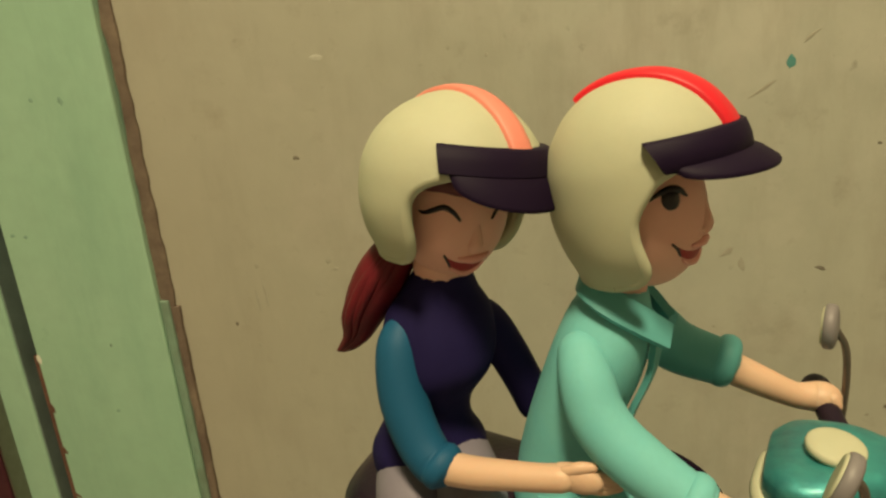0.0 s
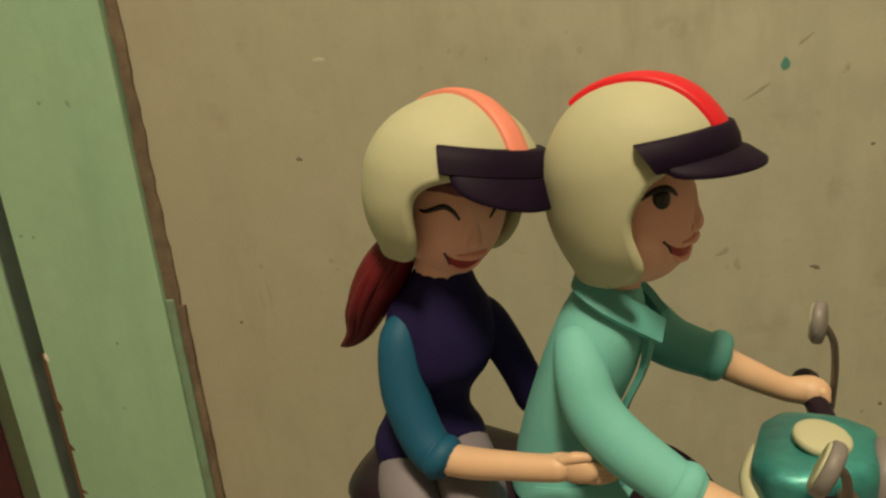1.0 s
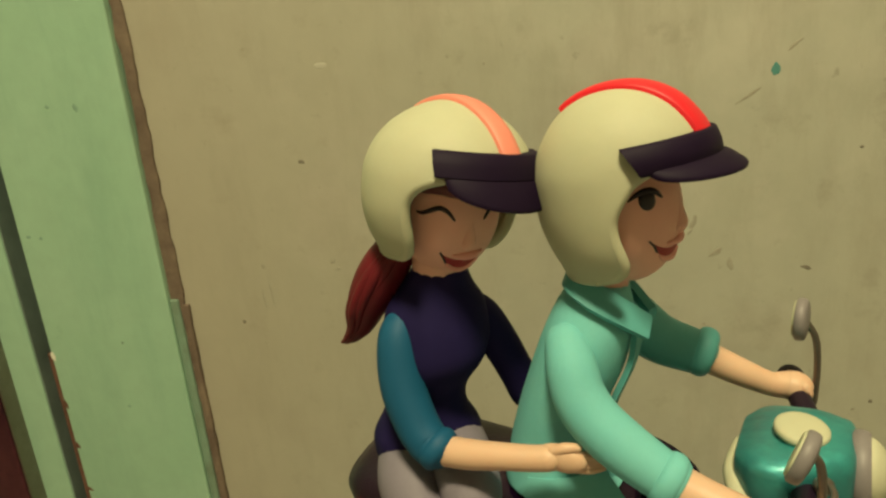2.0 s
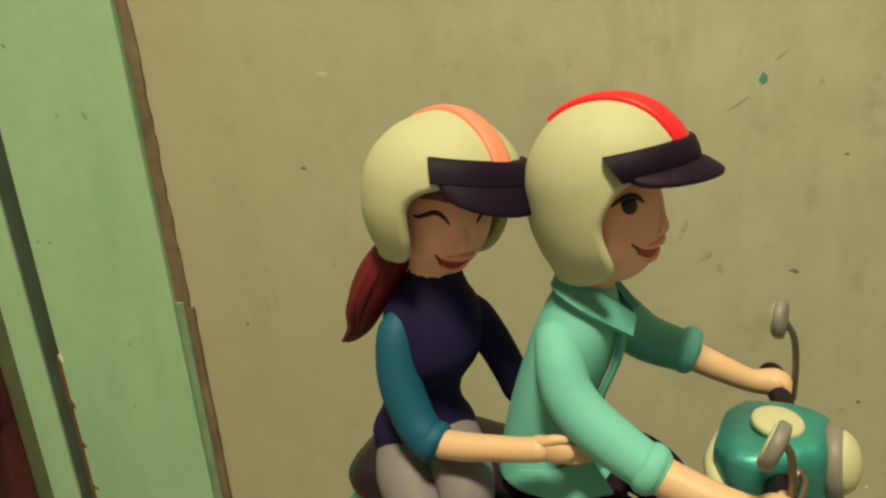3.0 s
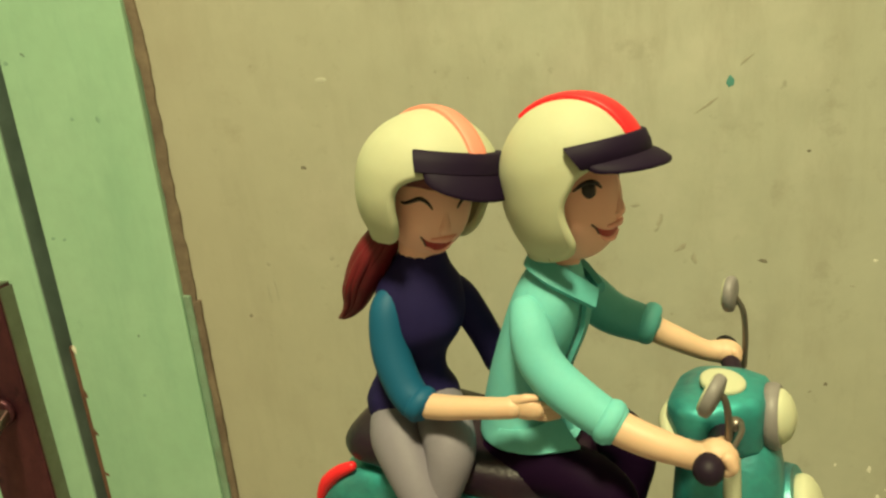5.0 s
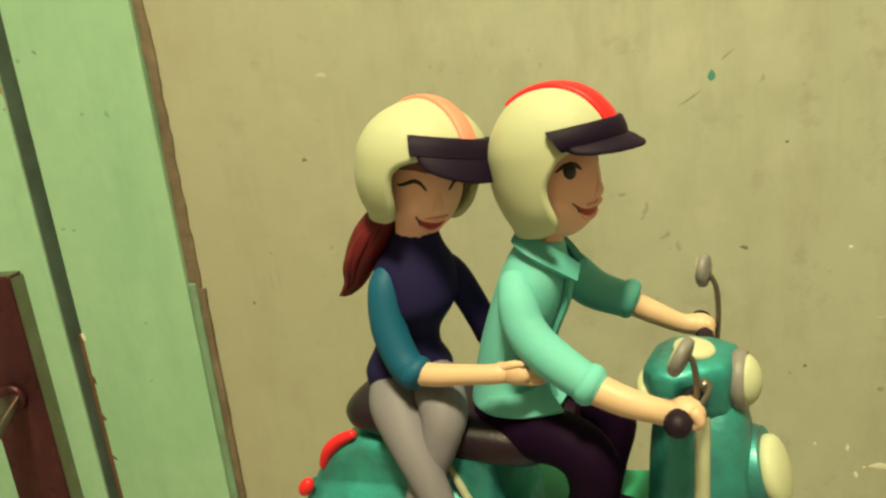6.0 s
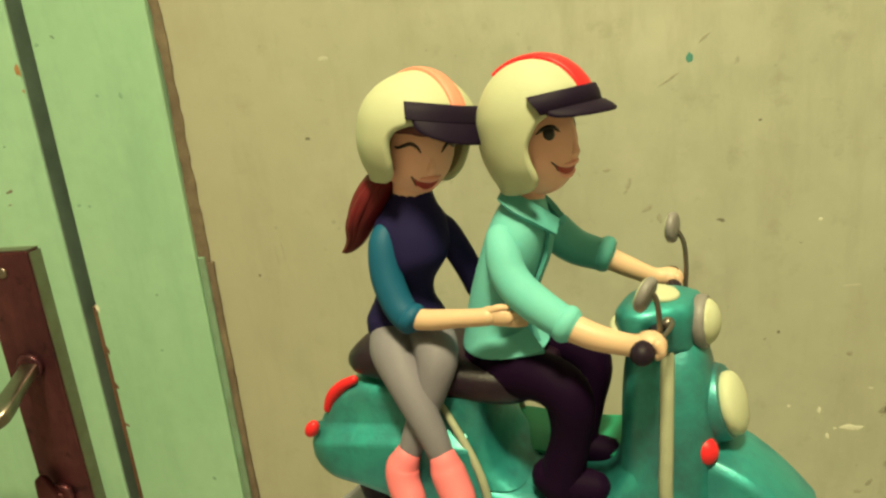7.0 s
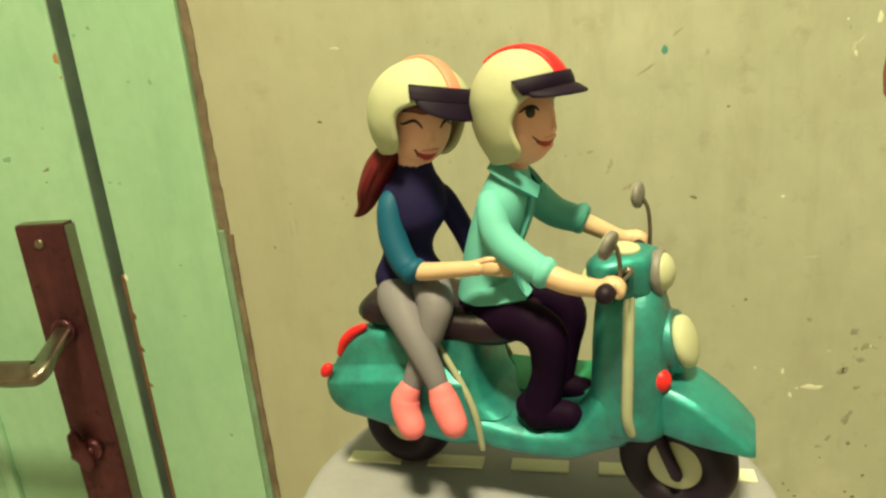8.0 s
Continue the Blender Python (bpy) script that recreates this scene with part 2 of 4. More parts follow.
def loft(bm, rows, axis, mi=0, n=2.0, sub=4, seg=32, soft=True):
    """rows: place along the axis, the two centres, the two half sizes. axis 'x': (x, y, z, ry, rz); axis 'z': (z, x, y, rx, ry)."""
    rows = glide(rows, sub)
    if soft:
        for end in (0, -1):
            p, q = rows[end], rows[1 if end == 0 else -2]
            s = math.copysign(min(p[3], p[4]) * 0.22, p[0] - q[0])
            extra = [np.array([p[0] + s * a, p[1], p[2], p[3] * b, p[4] * b]) for a, b in ((0.45, 0.93), (0.8, 0.8), (1.0, 0.55))]
            rows = extra[::-1] + rows if end == 0 else rows + extra
    if axis == "x":
        rings = [oval((p[0], p[1], p[2]), (0, 1, 0), (0, 0, 1), p[3], p[4], n, seg) for p in rows]
    else:
        rings = [oval((p[1], p[2], p[0]), (1, 0, 0), (0, 1, 0), p[3], p[4], n, seg) for p in rows]
    skin_rings(bm, rings, mi)


def ribbon(bm, left, right, thick, mi=0, sub=5, across=3, bulge=0.0):
    """A strip of clay between two lines, with a thickness."""
    a, b = glide(left, sub), glide(right, sub)
    rings = []
    for i, (p, q) in enumerate(zip(a, b)):
        p, q = Vector(p), Vector(q)
        along = Vector(a[min(i + 1, len(a) - 1)] - a[max(i - 1, 0)])
        nrm = along.cross(q - p).normalized()
        top = [p.lerp(q, k / across) + nrm * (thick / 2 + bulge * math.sin(math.pi * k / across)) for k in range(across + 1)]
        low = [p.lerp(q, k / across) - nrm * thick / 2 for k in range(across, -1, -1)]
        rings.append(top + low)
    skin_rings(bm, rings, mi)


def disc(bm, c, normal, r, depth, mi=0, dome=0.0, seg=36, squash=1.0):
    """A thick clay disc with a rounded edge and a domed face."""
    n = Vector(normal).normalized()
    u = n.cross(Vector((0, 0, 1))).normalized()
    v = u.cross(n)
    prof = [(0.02, -depth / 2), (0.9, -depth / 2), (0.98, -depth * 0.35), (1.0, 0), (0.98, depth * 0.3), (0.92, depth / 2),
            (0.75, depth / 2 + dome * 0.45), (0.5, depth / 2 + dome * 0.76), (0.25, depth / 2 + dome * 0.94), (0.02, depth / 2 + dome)]
    skin_rings(bm, [oval(Vector(c) + n * h, u, v, r * k * squash, r * k, 2.0, seg) for k, h in prof], mi)


def torus(bm, c, normal, big, small, mi=0, seg=40, ring=14, wide=1.0):
    n = Vector(normal).normalized()
    u = n.cross(Vector((0, 0, 1))).normalized()
    v = u.cross(n)
    rows = []
    for k in range(seg + 1):
        a = 2 * math.pi * k / seg
        d = u * math.cos(a) + v * math.sin(a)
        rows.append([Vector(c) + d * (big + small * math.cos(b)) + n * small * wide * math.sin(b) for b in (2 * math.pi * j / ring for j in range(ring))])
    skin_rings(bm, rows, mi, cap=False)


def box(bm, lo, hi, mi=0, bevel=0.0):
    res = bmesh.ops.create_cube(bm, size=1.0)
    for v in res["verts"]:
        v.co = Vector([lo[i] + (v.co[i] + 0.5) * (hi[i] - lo[i]) for i in range(3)])
    fs = {f for v in res["verts"] for f in v.link_faces}
    for f in fs:
        f.material_index = mi
    if bevel:
        es = {e for v in res["verts"] for e in v.link_edges}
        bmesh.ops.bevel(bm, geom=list(es), offset=bevel, segments=3, affect="EDGES", profile=0.6)


def block(name, lo, hi, mat, parent=None, bevel=0.0, label=""):
    bm = bmesh.new()
    box(bm, lo, hi, 0, bevel)
    return finish(name, bm, mat, parent, label, smooth=bevel > 0)


def structure(ob, label, category):
    return tagged(ob, label, category, kind="structure")


# ---- the room ----
WALL_Y = 0.310
X0, X1, Y0, H = -1.9, 1.9, -2.4, 2.6
wall = structure(block("wall_north", (-0.1954, WALL_Y, 0), (X1, WALL_Y + 0.12, H), PLASTER), "stained beige painted plaster wall beside a green door", "wall")
# From here on the room is unseen, closed and pale to bounce fill light.
structure(block("wall_north_beyond", (X0, WALL_Y, 0), (-1.22, WALL_Y + 0.12, H), FAR_PAINT), "beige painted plaster wall beyond the door", "wall")
structure(block("wall_north_over_door", (-1.22, WALL_Y, 2.12), (-0.1954, WALL_Y + 0.12, H), FAR_PAINT), "beige painted plaster wall over the door", "wall")
structure(block("wall_east", (X1, Y0, 0), (X1 + 0.1, WALL_Y + 0.12, H), FAR_PAINT), "beige painted plaster side wall", "wall")
structure(block("wall_west", (X0 - 0.1, Y0, 0), (X0, WALL_Y + 0.12, H), FAR_PAINT), "beige painted plaster side wall", "wall")
structure(block("wall_south", (X0 - 0.1, Y0 - 0.1, 0), (X1 + 0.1, Y0, H), FAR_PAINT), "beige painted plaster back wall", "wall")
structure(block("floor", (X0 - 0.1, Y0 - 0.1, -0.1), (X1 + 0.1, WALL_Y + 0.12, 0), FLOOR), "worn grey cement floor", "floor")
structure(block("ceiling", (X0 - 0.1, Y0 - 0.1, H), (X1 + 0.1, WALL_Y + 0.12, H + 0.1), CEILING), "off-white painted ceiling", "ceiling")

# ceiling lamp
fixture = tagged(new("ceiling_lamp"), "round ceiling lamp with a white rim", "lamp")
fixture.location = (LAMP[0], LAMP[1], H)
bm = bmesh.new()
disc(bm, (0, 0, -22), (0.001, 0, -1), 205, 44)
part("lamp_housing", bm, CREAM, fixture)
bm = bmesh.new()
disc(bm, (0, 0, -50), (0.001, 0, -1), 180, 8, dome=4)
part("diffuser", bm, GLOW, fixture, "glowing diffuser")


# ---- marks on the wall: chips, specks and smudges ----
def splat(name, x, z, w, h, mat, parent, y, turn=0.0, seed=0, thick=0.00008, wob=0.55):
    rng = random.Random(seed)
    k = 18
    rad = [1 + wob * (rng.random() - 0.5) * 2 for _ in range(k)]
    rad = [(rad[i - 1] + 2 * rad[i] + rad[(i + 1) % k]) / 4 for i in range(k)]
    bm = bmesh.new()
    c, s = math.cos(radians(turn)), math.sin(radians(turn))
    rings = []
    for f, d in ((1.0, 0.0), (0.85, thick), (0.3, thick)):
        ring = []
        for i in range(k):
            a = 2 * math.pi * i / k
            px, pz = w / 2 * rad[i] * f * math.cos(a), h / 2 * rad[i] * f * math.sin(a)
            ring.append(Vector((x + px * c - pz * s, y - d, z + px * s + pz * c)))
        rings.append(ring)
    skin_rings(bm, rings)
    return finish(name, bm, mat, parent)


# each row: x, height, width, tall, turn
PALE_CHIPS = [(0.2005, 0.9030, 0.0118, 0.0034, 2), (0.1919, 0.9023, 0.0019, 0.0015, 0), (0.1879, 0.8972, 0.0027, 0.0035, -20), (0.1823, 0.9147, 0.0019, 0.0042, 10), (0.1645, 0.9181, 0.0015, 0.0019, 0), (0.2358, 0.9321, 0.0019, 0.0019, 0), (0.1765, 1.0360, 0.0025, 0.0021, 0), (0.2123, 1.1196, 0.0023, 0.0036, 20), (0.2240, 1.1386, 0.0032, 0.0058, 0), (0.2066, 1.1390, 0.0013, 0.0013, 0)]
DULL_CHIPS = [(0.2105, 0.9291, 0.0030, 0.0026, 0), (0.1952, 0.9954, 0.0108, 0.0011, 2), (0.2145, 1.1264, 0.0066, 0.0020, 40), (0.2111, 1.1229, 0.0016, 0.0066, -15), (-0.1006, 1.1487, 0.0073, 0.0029, 5)]
DARK_SPECKS = [(0.2271, 0.8594, 0.0027, 0.0027, 0), (0.2388, 0.8576, 0.0016, 0.0016, 0), (0.2097, 0.8481, 0.0016, 0.0016, 0), (0.2385, 0.8337, 0.0020, 0.0024, 0), (0.2282, 0.8203, 0.0024, 0.0020, 0), (0.2333, 0.8166, 0.0032, 0.0024, 20), (0.1948, 0.8166, 0.0024, 0.0020, 0), (0.1871, 0.8269, 0.0016, 0.0016, 0), (0.1908, 0.8213, 0.0016, 0.0016, 0), (0.1569, 0.9679, 0.0019, 0.0019, 0), (0.1422, 1.0944, 0.0017, 0.0014, 0), (0.1226, 1.0388, 0.0050, 0.0025, -8), (-0.1614, 1.0188, 0.0020, 0.0020, 0), (-0.1161, 1.1037, 0.0026, 0.0023, 0)]
SCUFFS = [(0.1975, 0.9525, 0.0041, 0.0037, 0), (0.1493, 0.9634, 0.0019, 0.0015, 0), (0.2253, 0.9429, 0.0055, 0.0041, 20), (0.2320, 0.9318, 0.0045, 0.0052, -40), (0.2270, 0.9307, 0.0026, 0.0022, 0), (0.2195, 0.9145, 0.0075, 0.0041, 20), (0.2304, 0.9221, 0.0045, 0.0034, 30), (0.2292, 0.9021, 0.0053, 0.0026, 15), (0.2243, 0.8782, 0.0046, 0.0100, -25), (0.2271, 0.8834, 0.0031, 0.0038, -20), (0.2142, 0.8634, 0.0027, 0.0058, -30)]
FAINT_SMUDGES = [(0.2080, 0.8571, 0.0063, 0.0027, 15), (0.1119, 1.1406, 0.0088, 0.0014, 38), (0.0939, 1.1205, 0.0117, 0.0021, 30), (0.0589, 1.0724, 0.0050, 0.0029, 10), (0.0714, 1.0636, 0.0022, 0.0065, -20), (0.0699, 1.0589, 0.0018, 0.0033, -40), (0.0824, 1.0482, 0.0073, 0.0029, 35), (0.0887, 1.0423, 0.0033, 0.0065, 20), (-0.1432, 1.0357, 0.0012, 0.0158, 5), (-0.1476, 1.0318, 0.0012, 0.0103, 4), (-0.1072, 1.0510, 0.0031, 0.0031, 0), (-0.1042, 1.0468, 0.0019, 0.0019, 0)]
MARKS = [("speck", 0.1045, 1.131, 0.003, 0.0055, TEALMARK, -8), ("peeling_patch", 0.2335, 1.118, 0.013, 0.062, RUST, 3)]
for nm, rows, mat in (("paint_chip", PALE_CHIPS, PALEMARK), ("paint_chip", DULL_CHIPS, SOFTMARK), ("speck", DARK_SPECKS, DARKMARK), ("smudge", SCUFFS, GREYMARK), ("smudge", FAINT_SMUDGES, BROWNMARK)):
    MARKS += [(nm, x, z, w, h, mat, turn) for x, z, w, h, turn in rows]
scatter = random.Random(11)
for i in range(10):  # a diagonal scuff low on the wall
    u = scatter.random()
    MARKS.append(("smudge", 0.216 + 0.022 * u + scatter.uniform(-0.003, 0.003), 0.910 + 0.026 * u + scatter.uniform(-0.004, 0.004), scatter.uniform(0.0012, 0.003), scatter.uniform(0.001, 0.0022), BROWNMARK, scatter.uniform(20, 60)))
for i in range(10):  # faint stains over the whole wall
    MARKS.append(("smudge", scatter.uniform(-0.18, 0.22), scatter.uniform(0.99, 1.17), scatter.uniform(0.001, 0.0025), scatter.uniform(0.001, 0.003), BROWNMARK, scatter.uniform(0, 90)))
for i, (nm, x, z, w, h, mat, turn) in enumerate(MARKS):
    splat(nm, x, z, w, h, mat, wall, WALL_Y, turn, i)

# ---- door frame and door ----
FY = 0.3045
jamb = structure(new("door_frame"), "mint green painted wooden door frame, chipped and grimy", "door frame")
jamb.location = (-0.24, FY, 0)


def at(lo, hi, origin):
    return tuple(a - o for a, o in zip(lo, origin)), tuple(a - o for a, o in zip(hi, origin))


JO = (-0.24, FY, 0)
block("jamb_board", *at((-0.2785, FY, 0), (-0.2005, FY + 0.10, 2.12), JO), MINT, jamb, 0.0012)
# Darker green puts the shade of the frame's side face into this strip.
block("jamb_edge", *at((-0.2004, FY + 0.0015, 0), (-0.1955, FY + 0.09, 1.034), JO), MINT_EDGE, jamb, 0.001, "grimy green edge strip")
block("jamb_head", *at((-1.22, FY, 2.03), (-0.2785, FY + 0.10, 2.12), JO), MINT, jamb, 0.0012)
block("jamb_side", *at((-1.22, FY, 0), (-1.145, FY + 0.10, 2.03), JO), MINT, jamb, 0.0012)
# Block in the recess; the gap's shade is put into its dark colour.
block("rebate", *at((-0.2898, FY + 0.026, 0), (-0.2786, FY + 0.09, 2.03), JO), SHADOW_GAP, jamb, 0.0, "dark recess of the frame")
block("strike_edge", *at((-0.2845, FY + 0.004, 0.80), (-0.2786, FY + 0.025, 1.003), JO), BARE_WOOD, jamb, 0.001, "bare brown wood along the lock")


def ragged_strip(name, x, w, z0, z1, y0, y1, mat, parent, origin, seed, amp, crown=0.0008):
    """An upright bead with an uneven edge."""
    rng = random.Random(seed)
    bm = bmesh.new()
    k = int((z1 - z0) / 0.006)
    rings = []
    a = b = 0.0
    for i in range(k + 1):
        z = z0 + (z1 - z0) * i / k
        a = 0.75 * a + amp * (rng.random() - 0.5)
        b = 0.75 * b + amp * (rng.random() - 0.5)
        d = y0 + 0.0006 * rng.random()
        rings.append([Vector((p[0] - origin[0], p[1] - origin[1], z)) for p in ((x - w / 2 + a, y1), (x - w / 2 + a, d), (x + b * 0.3, d - crown), (x + w / 2 + b, d), (x + w / 2 + b, y1))])
    skin_rings(bm, rings)
    return finish(name, bm, mat, parent)


ragged_strip("joint_grime", -0.1972, 0.0064, 1.02, 2.12, 0.3080, 0.33, GRIME, jamb, JO, 3, 0.0016)
ragged_strip("joint_grime", -0.1935, 0.0045, 0.0, 1.03, 0.3075, 0.33, GRIME, jamb, JO, 4, 0.0008)
JAMB_SPECKS = [(-0.2636, 1.1765, 0.0034, 0.0015, -40), (-0.2192, 0.8710, 0.0022, 0.0022, 0), (-0.2324, 1.0102, 0.0016, 0.0016, 0)]
JAMB_RUBS = [(-0.2749, 1.1728, 0.0030, 0.0023, 0), (-0.2429, 1.1403, 0.0019, 0.0019, 0), (-0.2273, 1.1383, 0.0026, 0.0045, 20), (-0.2727, 1.0732, 0.0028, 0.0016, 0), (-0.2655, 1.0723, 0.0020, 0.0016, 0), (-0.2375, 0.9708, 0.0021, 0.0017, 0)]
for rows, mat in ((JAMB_SPECKS, MINT_EDGE), (JAMB_RUBS, MINT_WORN)):
    for i, (x, z, w, h, turn) in enumerate(rows):
        splat("paint_chip", x + 0.24, z, w, h, mat, jamb, 0.0, turn, 50 + i)
for i, (z, w, h) in enumerate([(1.0025, 0.0028, 0.006), (0.972, 0.0026, 0.005), (0.945, 0.0026, 0.005), (0.915, 0.002, 0.006)]):
    splat("paint_chip", -0.2774 + 0.24, z, w, h, BARE_WOOD if i else PALEMARK, jamb, 0.0, 15 * i, 70 + i)

DO = (-0.70, FY, 0)
door = structure(new("door_1"), "closed mint green painted panel door with a bronze lever", "door")
door.location = DO
block("door_leaf", *at((-1.142, FY + 0.001, 0.006), (-0.2910, FY + 0.041, 2.026), DO), MINT, door, 0.0015)
# Grimy edge, painted darker still to carry the gap's shade.
block("leaf_edge", *at((-0.2909, FY + 0.0022, 0.008), (-0.2901, FY + 0.040, 2.024), DO), LEAF_EDGE, door, 0.0, "dark grimy door edge")
PX0, PX1 = -1.02, -0.4165
for z0, z1 in ((0.16, 0.892), (1.16, 1.90)):
    for lo, hi in (((PX1 - 0.010, FY - 0.005, z0), (PX1, FY + 0.0015, z1)), ((PX0, FY - 0.005, z0), (PX0 + 0.010, FY + 0.0015, z1)),
                   ((PX0 + 0.0101, FY - 0.005, z1 - 0.010), (PX1 - 0.0101, FY + 0.0015, z1)), ((PX0 + 0.0101, FY - 0.005, z0), (PX1 - 0.0101, FY + 0.0015, z0 + 0.010))):
        block("panel_moulding", *at(lo, hi, DO), MINT, door, 0.002)
DOOR_SPECKS = [(-0.3198, 1.0852, 0.0044, 0.0020, 15), (-0.3223, 1.0764, 0.0020, 0.0012, 0)]
DOOR_RUBS = [(-0.3483, 1.0944, 0.0057, 0.0040, 0), (-0.3152, 1.1141, 0.0020, 0.0016, 0)]
DOOR_PEELS = [(-0.2923, 1.1594, 0.0030, 0.0072, 10), (-0.2919, 1.1468, 0.0015, 0.0023, 0)]
for rows, mat in ((DOOR_SPECKS, DARKMARK), (DOOR_RUBS, MINT_WORN), (DOOR_PEELS, TAN)):
    for i, (x, z, w, h, turn) in enumerate(rows):
        splat("paint_chip", x + 0.70, z, w, h, mat, door, 0.001, turn, 80 + i)

# lever handle on a long plate
handle = tagged(new("lever_handle"), "worn bronze lever door handle on a long plate", "door handle")
HX, HY, HZ = -0.3295, 0.294, 0.97
handle.location = (HX, FY + 0.001, HZ)


def hp(x, y, z):
    return ((x - HX) * 1000, (y - FY - 0.001) * 1000, (z - HZ) * 1000)


bm = bmesh.new()
box(bm, hp(-0.3482, HY, 0.802), hp(-0.3098, FY + 0.001, 1.0475), 0, 1.2)
plate = part("back_plate", bm, BRONZE, handle, "brown bronze plate with polished edges")
bm = bmesh.new()
box(bm, hp(-0.3094, HY + 0.001, 0.803), hp(-0.3086, FY + 0.001, 1.0465), 0, 0.2)
box(bm, hp(-0.3476, HY + 0.001, 1.0477), hp(-0.3102, FY + 0.001, 1.0485), 0, 0.2)
part("plate_edge", bm, STEEL, plate, "bare worn metal edge")
for z in (1.034, 0.816):
    bm = bmesh.new()
    disc(bm, hp(-0.331, HY - 0.0005, z), (0, -1, 0), 3.6, 1.6, dome=0.8)
    screw = part("screw", bm, STEEL, plate, "worn slotted screw head")
bm = bmesh.new()
disc(bm, hp(-0.3285, HY - 0.002, 0.967), (0, -1, 0), 9.5, 4, dome=0.5)
part("rose", bm, BRONZE, handle)
bm = bmesh.new()
tube(bm, [(*hp(-0.3275, 0.292, 0.967), 6.5), (*hp(-0.3225, 0.270, 0.962), 6.2), (*hp(-0.3175, 0.251, 0.958), 7.4), (*hp(-0.319, 0.2465, 0.956), 8.4), (*hp(-0.324, 0.246, 0.9555), 8.6), (*hp(-0.345, 0.246, 0.9555), 8.6), (*hp(-0.40, 0.249, 0.957), 6.0), (*hp(-0.435, 0.256, 0.957), 5.2)], seg=28, sub=6, flat=0.62, square=4.5)
part("lever", bm, STEEL, handle, "polished worn metal lever")
bm = bmesh.new()
disc(bm, hp(-0.331, HY - 0.002, 0.866), (0, -1, 0), 9.0, 4, dome=0.6)
part("lock_cylinder", bm, BRONZE, handle)
bm = bmesh.new()
tube(bm, [(*hp(-0.3400, 0.287, 0.880), 5.0), (*hp(-0.336, 0.286, 0.869), 7.2), (*hp(-0.332, 0.287, 0.856), 5.4)], seg=16, flat=0.7)
tube(bm, [(*hp(-0.331, 0.292, 0.866), 4.0), (*hp(-0.339, 0.284, 0.866), 4.0)], seg=12)
part("thumb_turn", bm, BRONZE, handle)

# ---- stand, base ----
BASE_Z = 0.943
BC = (0.016, 0.142)
stand = tagged(new("display_stand"), "narrow brown wooden stand under the figure", "stand")
stand.location = (*BC, 0)
bm = bmesh.new()
loft(bm, [(931, 0, 0, 70, 70), (915, 0, 0, 70, 70)], "z", sub=1, soft=False)
part("top_plate", bm, WOOD, stand)
bm = bmesh.new()
loft(bm, [(915, 0, 0, 30, 30), (24, 0, 0, 30, 30)], "z", sub=1, soft=False)
part("post", bm, WOOD, stand)
bm = bmesh.new()
loft(bm, [(24, 0, 0, 65, 65), (0, 0, 0, 65, 65)], "z", sub=1, soft=False)
part("foot", bm, WOOD, stand)

base = tagged(new("figure_base"), "round grey clay base with a dashed white road line", "base")
base.location = (*BC, BASE_Z - 0.012)
bm = bmesh.new()
skin_rings(bm, [oval((0, 0, z), (1, 0, 0), (0, 1, 0), r, r, 2, 72) for r, z in ((104, 0.0), (108, 2), (109.3, 6), (108.6, 10), (107, 11.5), (104, 12), (60, 12))])
part("disc", bm, GREY_BASE, base)
for i, u in enumerate((-93, -51, -9, 33, 75)):
    bm = bmesh.new()
    wdt = 28
    box(bm, (u, -4.6, 11.9), (u + wdt, 4.6, 13.2), 0, 0.4)
    dash = part("road_dash", bm, ROAD_PAINT, base)
    dash.matrix_local = pose(0.0, 0.0185, 0, 0, 0, -4.5)

# ---- toy scooter ----
FIG = pose(0, 0.156, BASE_Z, 0, 0, -15)
scooter = tagged(new("toy_scooter"), "pearly teal clay toy motor scooter with cream trim", "toy scooter")
scooter.matrix_world = FIG
bm = bmesh.new()
rings = []


def edge(z):
    """How far the cowl's front edge, along its trim, lies ahead at a height."""
    return -4.6 + 12.5 * math.sin(min(1.1, (73 - z) / 42) * math.pi / 2)


for x, w, zb, zs, zt in glide([(-74.5, 22, 44.5, 53, 56), (-72.5, 26, 41, 55.5, 60), (-66, 29.2, 38.6, 57.6, 68), (-60, 30.2, 37.3, 58.6, 75), (-50, 30.2, 36, 60.0, 79.5), (-34, 30.2, 32.8, 61.8, 80.5), (-16, 29.6, 29.8, 63, 80), (-9, 28.6, 29.5, 63, 79.8), (-4, 27.4, 30, 62.5, 79)], 3):
    half = [(0.0, zb), (0.7 * w, zb), (0.94 * w, zb + 2.2), (w, zb + 6), (1.01 * w, zs - 3.6), (1.005 * w, zs - 2.4), (0.98 * w, zs - 1.5), (0.96 * w, zs - 1.0), (0.82 * w, zs + 2.4), (0.79 * w, zs + 3.0), (0.772 * w, zs + 4.0), (0.755 * w, zs + 0.55 * (zt - zs)),
            (0.745 * w, zt - 4.0), (0.70 * w, zt - 1.6), (0.62 * w, zt - 0.2), (0.0, zt + 0.3)]
    lean = min(1.0, max(0.0, (x + 30) / 26))
    rings.append([Vector((x + lean * edge(z), -y, z)) for y, z in half] + [Vector((x + lean * edge(z), y, z)) for y, z in half[-2:0:-1]])
skin_rings(bm, rings)
part("side_cowl", bm, TEAL, scooter)
bm = bmesh.new()
loft(bm, [(79, -14, 0, 16.4, 22.5), (66, -14, 0, 16.6, 23.0), (57, -13.6, 0, 17.4, 23.5), (51, -13.0, 0, 18.8, 24), (47.4, -12, 0, 20.8, 24.4), (45, -11, 0, 23, 24.6), (43, -10, 0, 25.5, 24.8)], "z", n=5.0, sub=5, soft=False)
part("seat_box", bm, TEAL, scooter)
